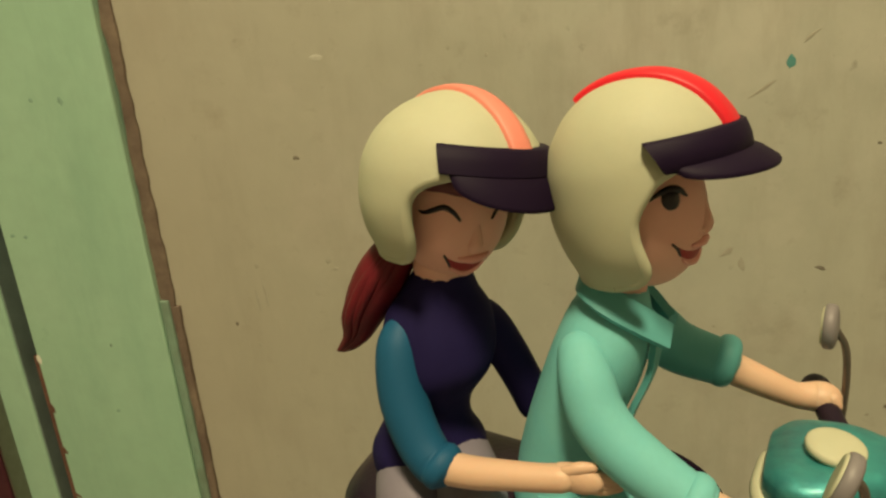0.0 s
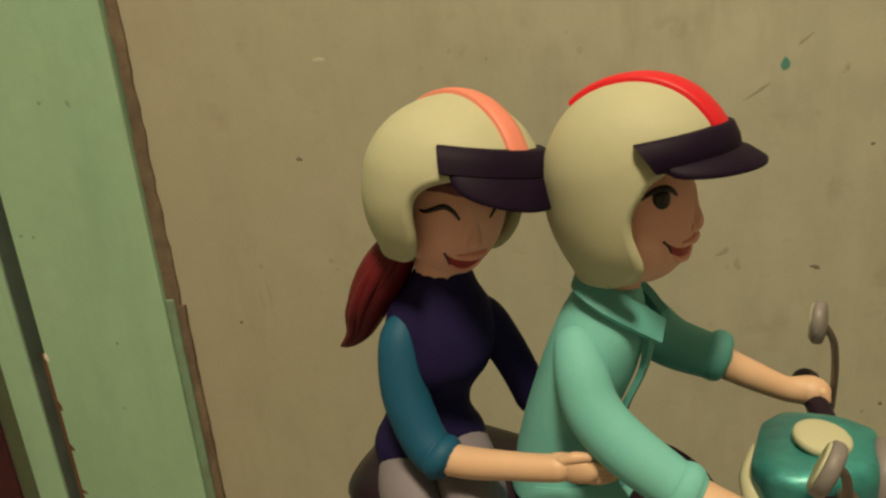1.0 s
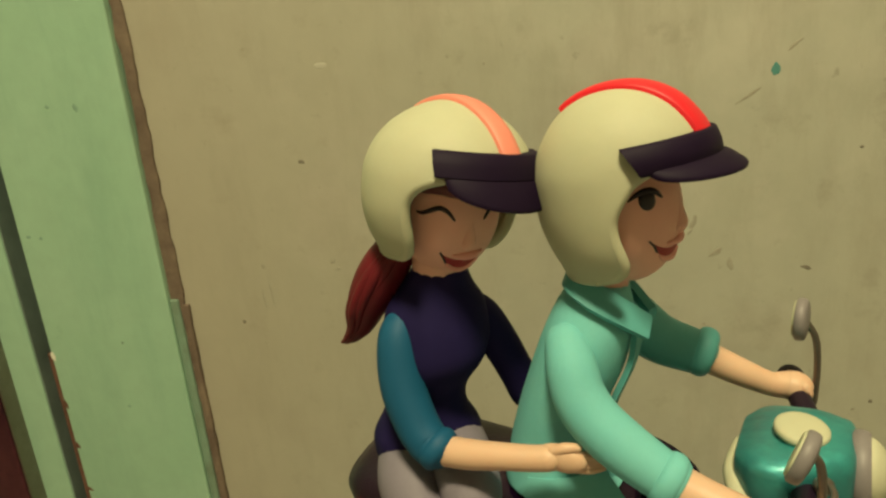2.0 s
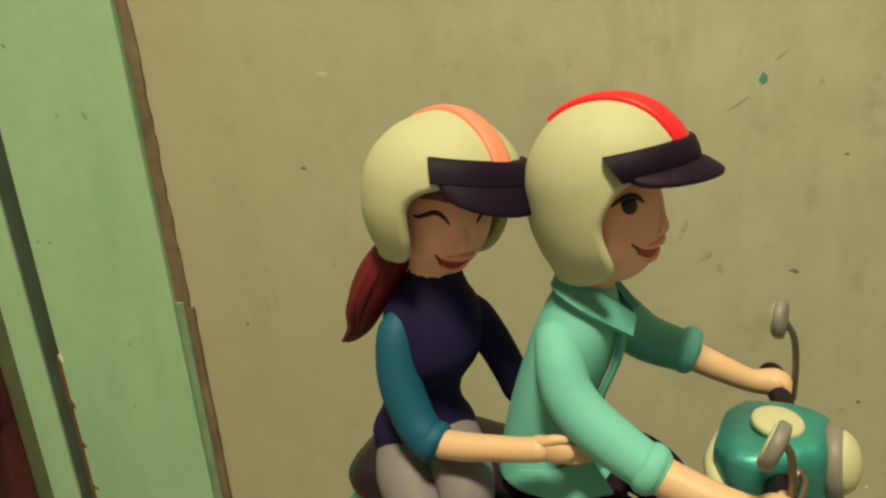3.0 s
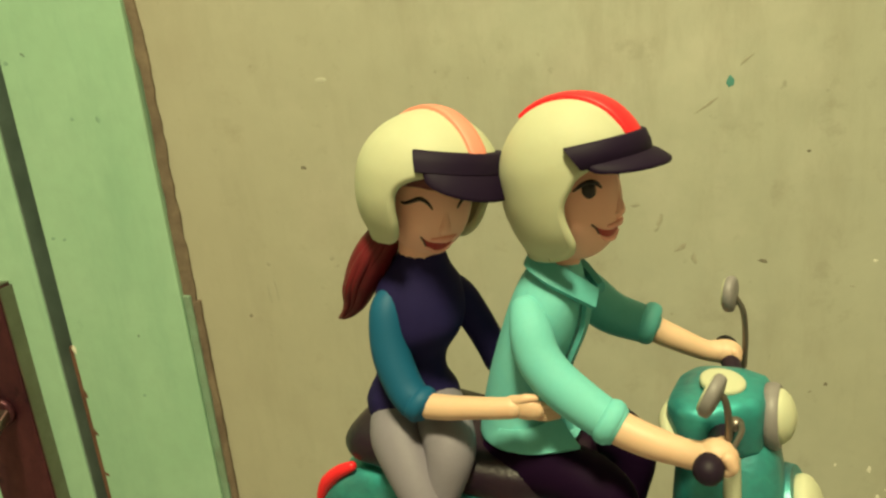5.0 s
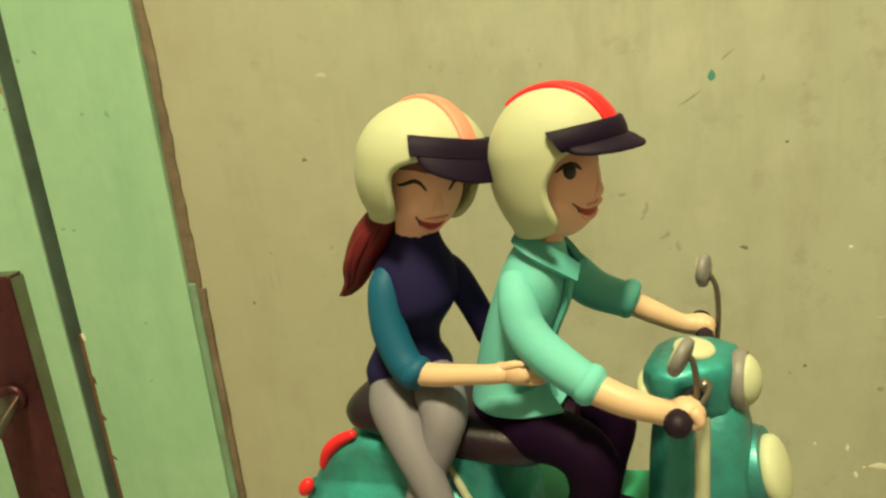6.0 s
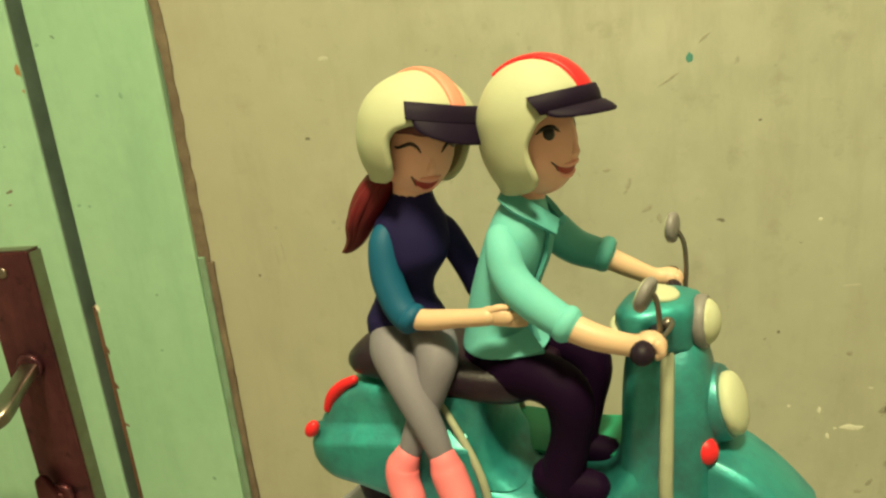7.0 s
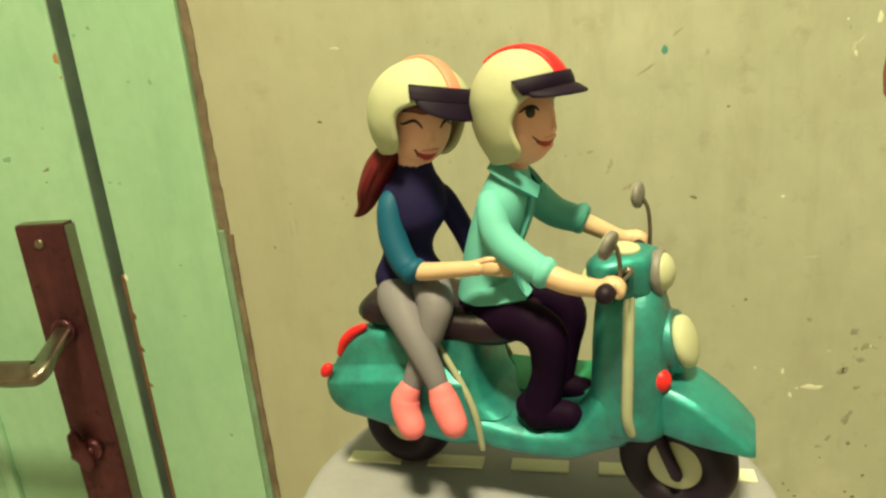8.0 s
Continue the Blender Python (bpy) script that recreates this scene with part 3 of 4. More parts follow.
bm = bmesh.new()
loft(bm, [(-4, 0, 38, 26, 9), (8, 0, 36, 26.5, 8.5), (24, 0, 34.5, 26.5, 8), (40, 0, 35.5, 26.5, 8.5), (46, 0, 38.4, 26.3, 10.4), (51, 0, 43.4, 26, 14), (56, 0, 47.5, 25.4, 16.5), (64, 0, 50, 24.5, 16)], "x", n=3.2, seg=44)
part("footboard", bm, TEAL, scooter)
# Added strip: the lit far half of the footboard, painted bright green.
bm = bmesh.new()
ribbon(bm, [(-8, 4, 43.5), (10, 4, 43.4), (28, 4, 43.0), (44, 4, 45.5), (60, 4, 53)], [(-8, 27.5, 49.4), (10, 28.0, 48.6), (28, 28.2, 48.4), (44, 28, 49.6), (60, 26, 55)], 3.0, bulge=0.5)
part("lit_footboard_strip", bm, LIT_FLOOR_GREEN, scooter, "far half of the footboard, its light put into the green")
bm = bmesh.new()
loft(bm, [(44, 66, 0, 16, 26), (54, 65.5, 0, 16.5, 26), (68, 66, 0, 16.5, 24), (84, 65.5, 0, 15.5, 20), (96, 65, 0, 13.5, 15.5), (103, 65.5, 0, 10, 10.5), (108, 65.5, 0, 9, 9)], "z", n=2.9)
part("leg_shield", bm, TEAL, scooter)
for s in (-1, 1):
    bm = bmesh.new()
    tube(bm, [(66, s * 9, 101.5, 2.0), (66, s * 14, 98, 2.3), (66.3, s * 19.5, 86, 2.3), (66.5, s * 24, 69, 2.3), (66.5, s * 26.2, 54, 2.3), (68, s * 25, 47, 2.0)], seg=10, flat=1.0)
    part("piping", bm, PIPING, scooter, "dull cream trim strip")
    bm = bmesh.new()
    tube(bm, [(-14.0, s * 22.6, 76, 1.3), (-8.6, s * 24.2, 68, 1.5), (-3.4, s * 25.6, 60, 1.6), (0.8, s * 27.0, 52, 1.6), (3.2, s * 27.2, 43, 1.6), (4.2, s * 26.0, 30, 1.4)], seg=10)
    part("piping", bm, PIPING, scooter, "dull cream trim strip")
bm = bmesh.new()
loft(bm, [(-57.4, 0, 85.4, 14.4, 4.7), (-51.2, 0, 87.2, 20.4, 7.7), (-42, 0, 87.4, 22.4, 8.9), (-32, 0, 87, 23, 9.5), (-12, 0, 84.0, 23.5, 9.4), (8, 0, 82.9, 22.5, 9.5), (19, 0, 83.6, 18, 8.0), (24.5, 0, 84.8, 12, 5.2)], "x", n=2.6)
part("saddle", bm, SEAT, scooter, "long brown-black saddle")
bm = bmesh.new()
tube(bm, [(-52.5, -20, 80.6, 1.8), (-58, -20.5, 77.6, 2.3), (-63.3, -20.5, 72.4, 2.5), (-66.3, -20.5, 66.5, 1.9)], seg=12)
part("tail_light", bm, RED, scooter, "red tail light strip")
bm = bmesh.new()
blob(bm, (-71, -27, 60), (2.8, 2.8, 4.2), rot=Euler((0, radians(35), 0)).to_matrix())
part("rear_indicator", bm, RED, scooter, "orange-red indicator")
bm = bmesh.new()
blob(bm, (78.0, -17.0, 67.4), (4.4, 4.4, 4.9))
part("front_indicator", bm, RED, scooter, "orange-red indicator")


def wheel(x, y, r, name, fork):
    turn = Vector((math.sin(radians(-8)), -math.cos(radians(-8)), 0)) if fork else Vector((0, -1, 0))
    w = new(name)
    w.parent = scooter
    bm = bmesh.new()
    torus(bm, (x, y, r), turn, r - 7.6, 7.6, wide=1.25)
    part("tyre", bm, TYRE, w, "black clay tyre")
    bm = bmesh.new()
    disc(bm, (x, y, r), turn, r - 12.2, 11.0, dome=1.2)
    part("rim", bm, CREAM, w, "cream wheel disc")
    return w


wheel(-45, 0, 23, "rear_wheel", False)
wheel(83.8, -4, 24.5, "front_wheel", True)
bm = bmesh.new()
tube(bm, [(75, -11, 46, 4.2), (79, -12, 34, 3.6), (84, -12.5, 22.5, 3.3)], seg=10, flat=0.7)
part("fork_leg", bm, TYRE, scooter, "black fork leg")
# front mudguard: a box-like hood with a ridge along each side
bm = bmesh.new()
rings = []
for x, ridge, low, w in glide([(70, 65, 46, 15.5), (80, 63.6, 43.5, 16.6), (90, 60.4, 42, 17.6), (98.5, 55.2, 41, 17.4), (106, 49.2, 40, 16.2), (111.2, 44.4, 39.0, 14.4), (113.2, 42.8, 39.6, 12.6)], 4):
    c = -2.0 - 0.10 * (x - 70)
    half = [(0.0, low), (0.82 * w, low), (0.95 * w, low + 0.8), (1.0 * w, low + 2.2), (1.0 * w, ridge - 3.4), (0.99 * w, ridge - 2.3), (0.97 * w, ridge - 1.6), (0.88 * w, ridge + 0.4), (0.84 * w, ridge + 0.8), (0.70 * w, ridge + 1.0), (0.4 * w, ridge + 1.9), (0.0, ridge + 2.3)]
    rings.append([Vector((x, c - y, z)) for y, z in half] + [Vector((x, c + y, z)) for y, z in half[-2:0:-1]])
skin_rings(bm, rings)
part("front_mudguard", bm, TEAL, scooter)
n_front = (math.cos(radians(-9)), math.sin(radians(-9)), 0.30)
bm = bmesh.new()
disc(bm, (79.5, -2.2, 77.6), n_front, 13.6, 11, dome=0.6)
horn = part("horn_housing", bm, TEAL, scooter)
bm = bmesh.new()
disc(bm, (86.2, -3.6, 78.9), n_front, 10.8, 4, dome=2.2)
part("horn_cover", bm, CREAM, horn, "round cream cover")

# handlebar unit, steered a little to its right
bm = bmesh.new()
loft(bm, [(51, -4, 110.2, 10.5, 3.4), (55, -4, 109.2, 15, 6.2), (61.5, -3.5, 108.0, 16, 8.2), (67.5, -2, 107.4, 14, 9.2), (73.2, -0.7, 107, 10.9, 8.9)], "x", n=4.4)
head_unit = part("handlebar_housing", bm, TEAL, scooter)
STEER = pose(0.0655, 0, 0, 0, 0, -8) @ pose(-0.0655, 0, 0)
head_unit.matrix_local = STEER


def steered(ob):
    """Undo the steering for a part that is written in the scooter's own frame."""
    ob.matrix_local = STEER.inverted()
    return ob


bm = bmesh.new()
disc(bm, (76.2, 0, 107.0), (1, 0, 0.08), 9.4, 4.0)
part("headlight_ring", bm, GREY_TRIM, head_unit, "grey headlight ring")
bm = bmesh.new()
disc(bm, (77.9, 0, 107.3), (1, 0, 0.08), 7.7, 3.0, dome=2.8)
part("headlight", bm, CREAM, head_unit, "cream headlight lens")
bm = bmesh.new()
disc(bm, (63.0, -4.2, 117.3), (0.12, -0.05, 1), 6.0, 2.0, dome=0.6, squash=1.1)
steered(part("dial", bm, CREAM, head_unit, "round cream dial"))
bm = bmesh.new()
tube(bm, [(52, -15.8, 104.4, 2.6), (50.2, -11, 106.6, 2.4), (49.9, -4, 107.3, 1.9), (50.4, 3, 106.3, 1.9), (52, 8.5, 104, 1.6)], seg=10)
tube(bm, [(52, -15.8, 104.4, 2.6), (56, -17.6, 102.4, 2.2), (61.5, -18.4, 100.5, 1.2)], seg=10)
part("rear_trim", bm, CREAM, head_unit, "cream trim strip")
for s in (-1, 1):
    bm = bmesh.new()
    gx, gz = (61, 109.5) if s < 0 else (63.6, 110.6)
    tube(bm, [(gx + 3, s * 13, gz - 1, 2.8), (gx + 1.2, s * 24, gz - 0.2, 2.9), (gx, s * 34, gz, 3.1)], seg=14)
    tube(bm, [(gx + 0.2, s * 33, gz, 3.5), (gx - 0.4, s * 36, gz - 0.2, 3.7)], seg=16, sub=2)
    steered(part("grip", bm, TYRE, head_unit, "black clay grip"))
for nm, stem, c, nrm in (("mirror", [(65, -28, 114, 0.9), (64.8, -29, 120, 0.9), (64, -29.5, 125, 0.9), (62.6, -29.5, 127, 0.9)], (61, -29.5, 126), (1, -0.25, -0.35)),
                         ("mirror", [(68.8, 29, 107, 0.9), (69.0, 29, 117, 0.9), (68.1, 28.5, 126, 0.9), (65.6, 28, 131, 0.9)], (64.2, 28, 131.7), (1, -0.2, 0.0))):
    m = new(nm)
    m.parent = head_unit
    steered(m)
    bm = bmesh.new()
    tube(bm, stem, seg=8)
    part("stem", bm, WIRE, m, "bent wire stem")
    bm = bmesh.new()
    disc(bm, c, nrm, 5.8, 2.6, dome=0.8)
    part("mirror_back", bm, GREY_TRIM, m, "grey mirror back")
    bm = bmesh.new()
    disc(bm, Vector(c) - Vector(nrm).normalized() * 1.2, [-v for v in nrm], 5.0, 1.2)
    part("mirror_face", bm, CREAM, m)
bm = bmesh.new()
tube(bm, [(66.5, -17, 113, 0.8), (68, -22, 113.5, 0.8), (66, -30, 112.5, 0.7)], seg=8)
blob(bm, (66.5, -18, 112.5), (2.2, 2.2, 2.0))
steered(part("brake_lever", bm, WIRE, head_unit, "thin metal brake lever"))


# ---- clay riders: each one plain mesh ----
def head_frame(c, yaw, pitch, roll):
    m = Matrix.Translation(c) @ Euler((0, 0, radians(yaw))).to_matrix().to_4x4() @ Euler((0, radians(-pitch), 0)).to_matrix().to_4x4() @ Euler((radians(roll), 0, 0)).to_matrix().to_4x4()
    return m


def helmet(bm, m, shell, rim, floor_z, mi, stripe_mi, cap_mi, band, peak, stripe):
    """Open-face helmet with a stripe, a band and a peak. shell: rows of height, centre and half sizes; rim: rows of height and how far ahead the side edge lies;
    band: its two heights and the half angles of its lower and upper edge; peak: reach, drop, fullness, half angle; stripe: half width, start and end angle."""
    table = np.array(sorted(tuple(r) for r in glide(shell, 6)))
    edge_line = np.array(sorted(tuple(r) for r in glide(rim, 6)))

    def size(z):
        return [float(np.interp(z, table[:, 0], table[:, k])) for k in (1, 2, 3)]

    def at_angle(z, a, out=0.0):
        c, rx, ry = size(z)
        return Vector((c + (rx + out) * math.cos(a), (ry + out) * math.sin(a), z))

    def opening(z):
        if z >= edge_line[-1, 0]:
            return 0.0
        c, rx, ry = size(z)
        return math.acos(max(-1.0, min(1.0, (float(np.interp(z, edge_line[:, 0], edge_line[:, 1])) - c) / rx)))

    top = table[-1, 0]
    brow = edge_line[-1, 0]
    heights = [floor_z + (brow - floor_z) * (k / 34) for k in range(35)] + [brow + (top - brow) * math.sin(math.pi / 2 * k / 26) for k in range(1, 27)]
    far = radians(104)
    for inset in (0.0, -3.2):
        grid = []
        for z in heights:
            o = opening(z)
            ahead = [o + (far - o) * (k / 18) ** 1.7 for k in range(18)]
            turns = ahead + [far + (2 * math.pi - 2 * far) * k / 40 for k in range(41)] + [2 * math.pi - a for a in ahead[::-1]]
            grid.append([m @ at_angle(z, a, inset) for a in turns])
        skin_rings(bm, grid, mi, closed=False)
    # rounded lip along the whole edge
    lip = []
    for z in heights[34::-1]:
        lip.append((z, opening(z)))
    z0, o0 = lip[-1]
    line = [at_angle(z, 2 * math.pi - o, -1.6) for z, o in lip[::-1]] + [at_angle(z, o, -1.6) for z, o in lip[1:]]
    under = [at_angle(z0, o0 + (2 * math.pi - 2 * o0) * k / 40, -1.6) for k in range(1, 40)]
    tube(bm, [(*(m @ p), 1.61) for p in line + under + line[:1]], mi, seg=16, sub=1, round_caps=False)

    def over(a, y, k):
        """On the shell, at an angle over the crown and off the middle by y."""
        lo, hi = 0.0, 40.0
        for _ in range(30):
            s = (lo + hi) / 2
            x, z = s * math.cos(a), s * math.sin(a)
            c, rx, ry = size(min(z, top))
            inside = z < top and ((x - c) / max(rx, 0.1)) ** 2 + (y / max(ry, 0.1)) ** 2 < 1
            lo, hi = (s, hi) if inside else (lo, s)
        return m @ Vector(((lo + k) * math.cos(a), y, (lo + k) * math.sin(a)))

    rows = []
    for k in range(41):
        a = radians(stripe[1] + (stripe[2] - stripe[1]) * k / 40)
        rows.append([over(a, off * stripe[0], kk) for off, kk in ((-1, -0.5), (-1, 0.7), (-0.9, 1.1), (-0.45, 1.25), (0, 1.3), (0.45, 1.25), (0.9, 1.1), (1, 0.7), (1, -0.5))])
    skin_rings(bm, rows, stripe_mi, closed=False)
    # band round the brow, its ends cut on a slant
    z0, z1, low_span, high_span = band
    rows = []
    for k in range(45):
        t = -1 + k / 22
        ring = []
        for f, g in ((0.0, 0.0), (0.0, 1.9), (0.06, 2.3), (0.5, 2.45), (0.94, 2.3), (1.0, 1.9), (1.0, 0.0)):
            ring.append(m @ at_angle(z0 + (z1 - z0) * f, radians((low_span + (high_span - low_span) * f) * t), g))
        rows.append(ring)
    skin_rings(bm, rows, cap_mi)
    # peak
    rows = []
    reach_all, drop_all, full, half = peak
    for k in range(41):
        t = -1 + k / 20
        w = max(0.004, 1 - t * t) ** full
        a = radians(half * t)
        c, s = math.cos(a), math.sin(a)
        p = at_angle(z0 + 1.0, a, 1.2)
        reach, drop = reach_all * w, drop_all * w
        rows.append([m @ (p + Vector(q)) for q in ((0, 0, 0.5), (reach * 0.5 * c, reach * 0.5 * s, 0.4 - drop * 0.38), (reach * c, reach * 0.8 * s, -drop + 0.3), (reach * c * 1.03, reach * 0.82 * s, -drop - 0.2),
                                                   (reach * c, reach * 0.8 * s, -drop - 0.7), (reach * 0.5 * c, reach * 0.5 * s, -0.7 - drop * 0.38), (0, 0, -0.9))])
    skin_rings(bm, rows, cap_mi)


def patch(bm, place, upper, lower, mi, across=4, sub=4):
    """A thin painted shape on a face between two lines of (y, z)."""
    rows = []
    for p, q in zip(glide(upper, sub), glide(lower, sub)):
        rows.append([place(*(p + (q - p) * k / across)) for k in range(across + 1)])
    skin_rings(bm, rows, mi, closed=False)


def line_on(bm, place, pts, mi, seg=8):
    """A clay thread laid on a face: rows of y, z and radius."""
    tube(bm, [(*place(y, z), r) for y, z, r in pts], mi, seg=seg, sub=4)


def on_face(m, c, r, y, z, out=0.2):
    """A place on the face's ellipsoid, in the head's own frame."""
    x = r[0] * math.sqrt(max(0.05, 1 - ((y - c[1]) / r[1]) ** 2 - ((z - c[2]) / r[2]) ** 2)) + c[0] + out
    return m @ Vector((x, y, z))


def fingers(bm, c, d, n, spread, r, length, mi, curl=(0, 0, -1)):
    d, spread, curl = Vector(d).normalized(), Vector(spread), Vector(curl)
    for k in range(n):
        p = Vector(c) + spread * (k - (n - 1) / 2)
        tube(bm, [(*p, r), (*(p + d * length * 0.55 + curl * length * 0.08), r), (*(p + d * length * 0.9 + curl * length * 0.45), r * 0.85)], mi, seg=8, sub=3)


# driver
man = bmesh.new()
S_SHIRT, S_COLLAR_AND_SHADE, S_SKIN, S_BLACK, S_WHITE, S_RED, S_CAP, S_INK, S_LIP, S_MOUTH, S_FACE = range(11)
loft(man, [(94.2, 5.8, 0, 16.2, 17.8), (96.5, 5.0, 0, 15.0, 17.2), (100, 4.3, 0, 13.4, 16.4), (106, 3.9, 0, 11.9, 15.5), (117, 6.6, 0, 11.6, 15.4), (128, 10.6, 0, 11.9, 15.6), (137, 13.2, 0, 11.2, 14.6), (144, 14.8, 0, 9.6, 11.4), (149, 16, 0, 7.6, 8)], "z", S_SHIRT, n=2.2, sub=5)
ribbon(man, [(0, -15.2, 100), (7, -15.8, 101), (13.5, -14.4, 102.5), (17.6, -10.5, 104)], [(-1, -16.0, 94.6), (8, -18.8, 94.6), (17, -19.4, 96.6), (25.4, -17.4, 98.6)], 1.8, S_SHIRT, bulge=0.5)
tube(man, [(15, 0, 143, 6.3), (18, 0, 152, 6.0), (20, 0, 160, 6.0)], S_FACE)
for s in (-1, 1):
    ribbon(man, [(10.6, 0, 155.2), (12.3, s * 5.6, 154.6), (17.0, s * 7.6, 151.8), (23.4, s * 6.2, 147.4), (28.8, s * 2.6, 142.4)], [(8.4, 0, 150.6), (9.8, s * 8.4, 150.0), (15.6, s * 11.9, 147.0), (22.6, s * 10.9, 142.8), (28.4, s * 6.6, 138.0)], 2.0, S_COLLAR_AND_SHADE, bulge=0.5)
ribbon(man, [(25.6, -4.4, 140.5), (24.2, -5.2, 130), (19.2, -5.4, 117), (17.0, -5.4, 104), (19.6, -5.6, 93)], [(27.0, -1.6, 140.5), (25.0, -2.2, 130), (19.9, -2.4, 117), (17.6, -2.4, 104), (20.6, -2.6, 93)], 1.5, S_COLLAR_AND_SHADE)
tube(man, [(10.4, -12.4, 137.5, 5.4), (12.4, -16.4, 133.2, 6.2), (14.6, -18.9, 127.4, 6.5), (18.6, -20.8, 122.6, 6.5), (24.8, -22.6, 118.2, 6.4), (32.4, -24.2, 114.0, 5.9), (35.5, -25, 112.8, 5.6)], S_SHIRT, seg=20)
torus(man, (35.4, -25, 112.8), (1, -0.1, -0.5), 4.9, 1.7, S_SHIRT, wide=1.5)
torus(man, (37.2, -25.1, 111.9), (1, -0.1, -0.5), 4.6, 1.0, S_SHIRT, wide=1.2)
tube(man, [(35, -25, 112.6, 4.9), (45, -26.5, 109.6, 4.5), (55, -29.5, 109.2, 3.7), (60.5, -31, 109.8, 4.0)], S_SKIN)
blob(man, (62.3, -30.5, 110.2), (5.2, 4.4, 4.4), S_SKIN)
fingers(man, (64.3, -30, 111.6), (0.6, 0, -1), 4, (-0.4, 2.3, 0), 1.8, 4.5, S_SKIN, (-1, 0, 0))
# Far sleeve and cuff: deeper turquoise puts their shade into the colour.
tube(man, [(17, 11, 140.5, 6.3), (21, 17, 134, 7.4), (28.5, 21, 126, 7.0), (38.5, 22, 122.3, 6.2)], S_COLLAR_AND_SHADE, seg=18)
torus(man, (40.3, 22, 122.6), (1, 0, -0.3), 4.9, 2.2, S_COLLAR_AND_SHADE, wide=1.3)
tube(man, [(38.5, 22, 122.3, 4.5), (48.5, 23, 117.5, 4.0), (57, 25, 113.4, 3.4), (61.5, 26.5, 112.6, 3.8)], S_SKIN)
blob(man, (63.2, 27, 112.4), (5.2, 4.4, 4.0), S_SKIN)
fingers(man, (65.2, 27.5, 113.4), (0.6, 0, -1), 4, (-0.4, 2.0, 0), 1.6, 4, S_SKIN, (-1, 0, 0))
tube(man, [(0, -8, 87, 9.8), (12, -12.6, 87, 9.2), (26, -17, 87.8, 9.0), (33.6, -18.5, 81.5, 8.8), (33.6, -18.5, 67, 7.2), (30.5, -18.5, 54, 7.8), (29, -18.5, 48, 8.4)], S_BLACK, seg=20)
tube(man, [(2, 9, 89, 10.2), (14, 13, 89.5, 9.6), (27.5, 13.5, 88, 9.0), (35, 13.5, 80.5, 8.4), (33.5, 12, 66, 7.0), (31, 10.5, 53, 7.0), (30.5, 10, 46, 7.0)], S_BLACK, seg=20)
for y, x, dz in ((-18.5, 0, 0.8), (10, 0, -2.5)):
    tube(man, [(25.5 + x, y, 48.5 + dz, 7.0), (34 + x, y - 0.5, 47.3 + dz, 6.6), (41.5 + x, y - 1, 47.5 + dz, 5.9)], S_BLACK, seg=16)
HM = head_frame((22, 0, 176), -10, 9, 0)
helmet(man, HM, [(-22, -1.0, 15.8, 15.0), (-19, -0.6, 16.8, 16.2), (-14, -0.2, 19.2, 18.2), (-8, -0.2, 20.8, 19.2), (-2, -0.2, 21.0, 19.5), (4, 0, 20.7, 19.2), (9, 0.4, 19.3, 17.8), (13, 0.6, 17.0, 15.8), (16.2, 0.7, 14.3, 13.2), (18.8, 0.7, 10.8, 10.1), (20.5, 0.7, 7.0, 6.6), (21.3, 0.7, 3.4, 3.2), (21.5, 0.7, 0.4, 0.4)],
       [(-20.6, -4.5), (-20.2, -0.8), (-19.2, 1.6), (-17.4, 2.8), (-15, 2.8), (-10.4, 2.2), (-6.8, 2.5), (-4, 3.8), (-1.4, 5.8), (1.3, 8.2), (3.4, 12.8), (4.6, 18.5), (5.2, 21.0)], -20.6,
       S_WHITE, S_RED, S_CAP, (2.4, 8.8, 61, 71), (5.6, 3.8, 0.42, 57), (5.0, 20, 119))
FC, FR = (-1.0, 0, -6.5), (13.8, 13.8, 18.5)
blob(man, HM @ Vector(FC), FR, S_FACE, HM.to_3x3(), 40, 28)


def his(y, z, out=0.05):
    return on_face(HM, (-1.0, 0, -6.5), (13.8, 13.8, 18.5), y, z, out)


tube(man, [(*(HM @ Vector((11.6, 0, -5.0))), 1.3), (*(HM @ Vector((11.6, 0, -8.5))), 1.6), (*(HM @ Vector((11.6, 0, -11.6))), 2.1), (*(HM @ Vector((11.0, 0, -12.8))), 1.9)], S_FACE, seg=14)
for k in (-1, 1):
    blob(man, HM @ Vector((10.7, k * 1.9, -12.6)), (1.6, 1.3, 1.2), S_FACE, HM.to_3x3(), 14, 8)
    blob(man, his(k * 9.3, -4.2, -1.0), (1.5, 2.2, 2.5), S_INK, HM.to_3x3() @ Euler((0, 0, radians(k * 42))).to_matrix())
    line_on(man, his, [(k * 12.2, -3.4, 0.25), (k * 11.0, -2.4, 0.6), (k * 9.4, -2.1, 0.8), (k * 8.0, -2.7, 0.7), (k * 7.0, -4.1, 0.3)], S_INK)
patch(man, his, [(-9.4, -13.8), (-6.4, -15.9), (-2.5, -16.8), (1.5, -16.4), (4.0, -15.6)], [(-9.4, -14.0), (-7.0, -17.0), (-3.4, -18.7), (1.0, -18.4), (4.0, -15.8)], S_MOUTH)
line_on(man, his, [(-9.6, -13.6, 0.25), (-8.4, -15.0, 0.3), (-7.4, -16.6, 0.25)], S_INK)
line_on(man, his, [(-5.0, -15.3, 0.4), (-2.6, -15.7, 0.8), (0.4, -15.4, 1.1), (3.0, -15.2, 0.8)], S_LIP)
line_on(man, his, [(-6.0, -17.9, 0.35), (-3.6, -19.4, 0.7), (0, -19.6, 0.9), (3.0, -18.4, 0.6)], S_LIP)
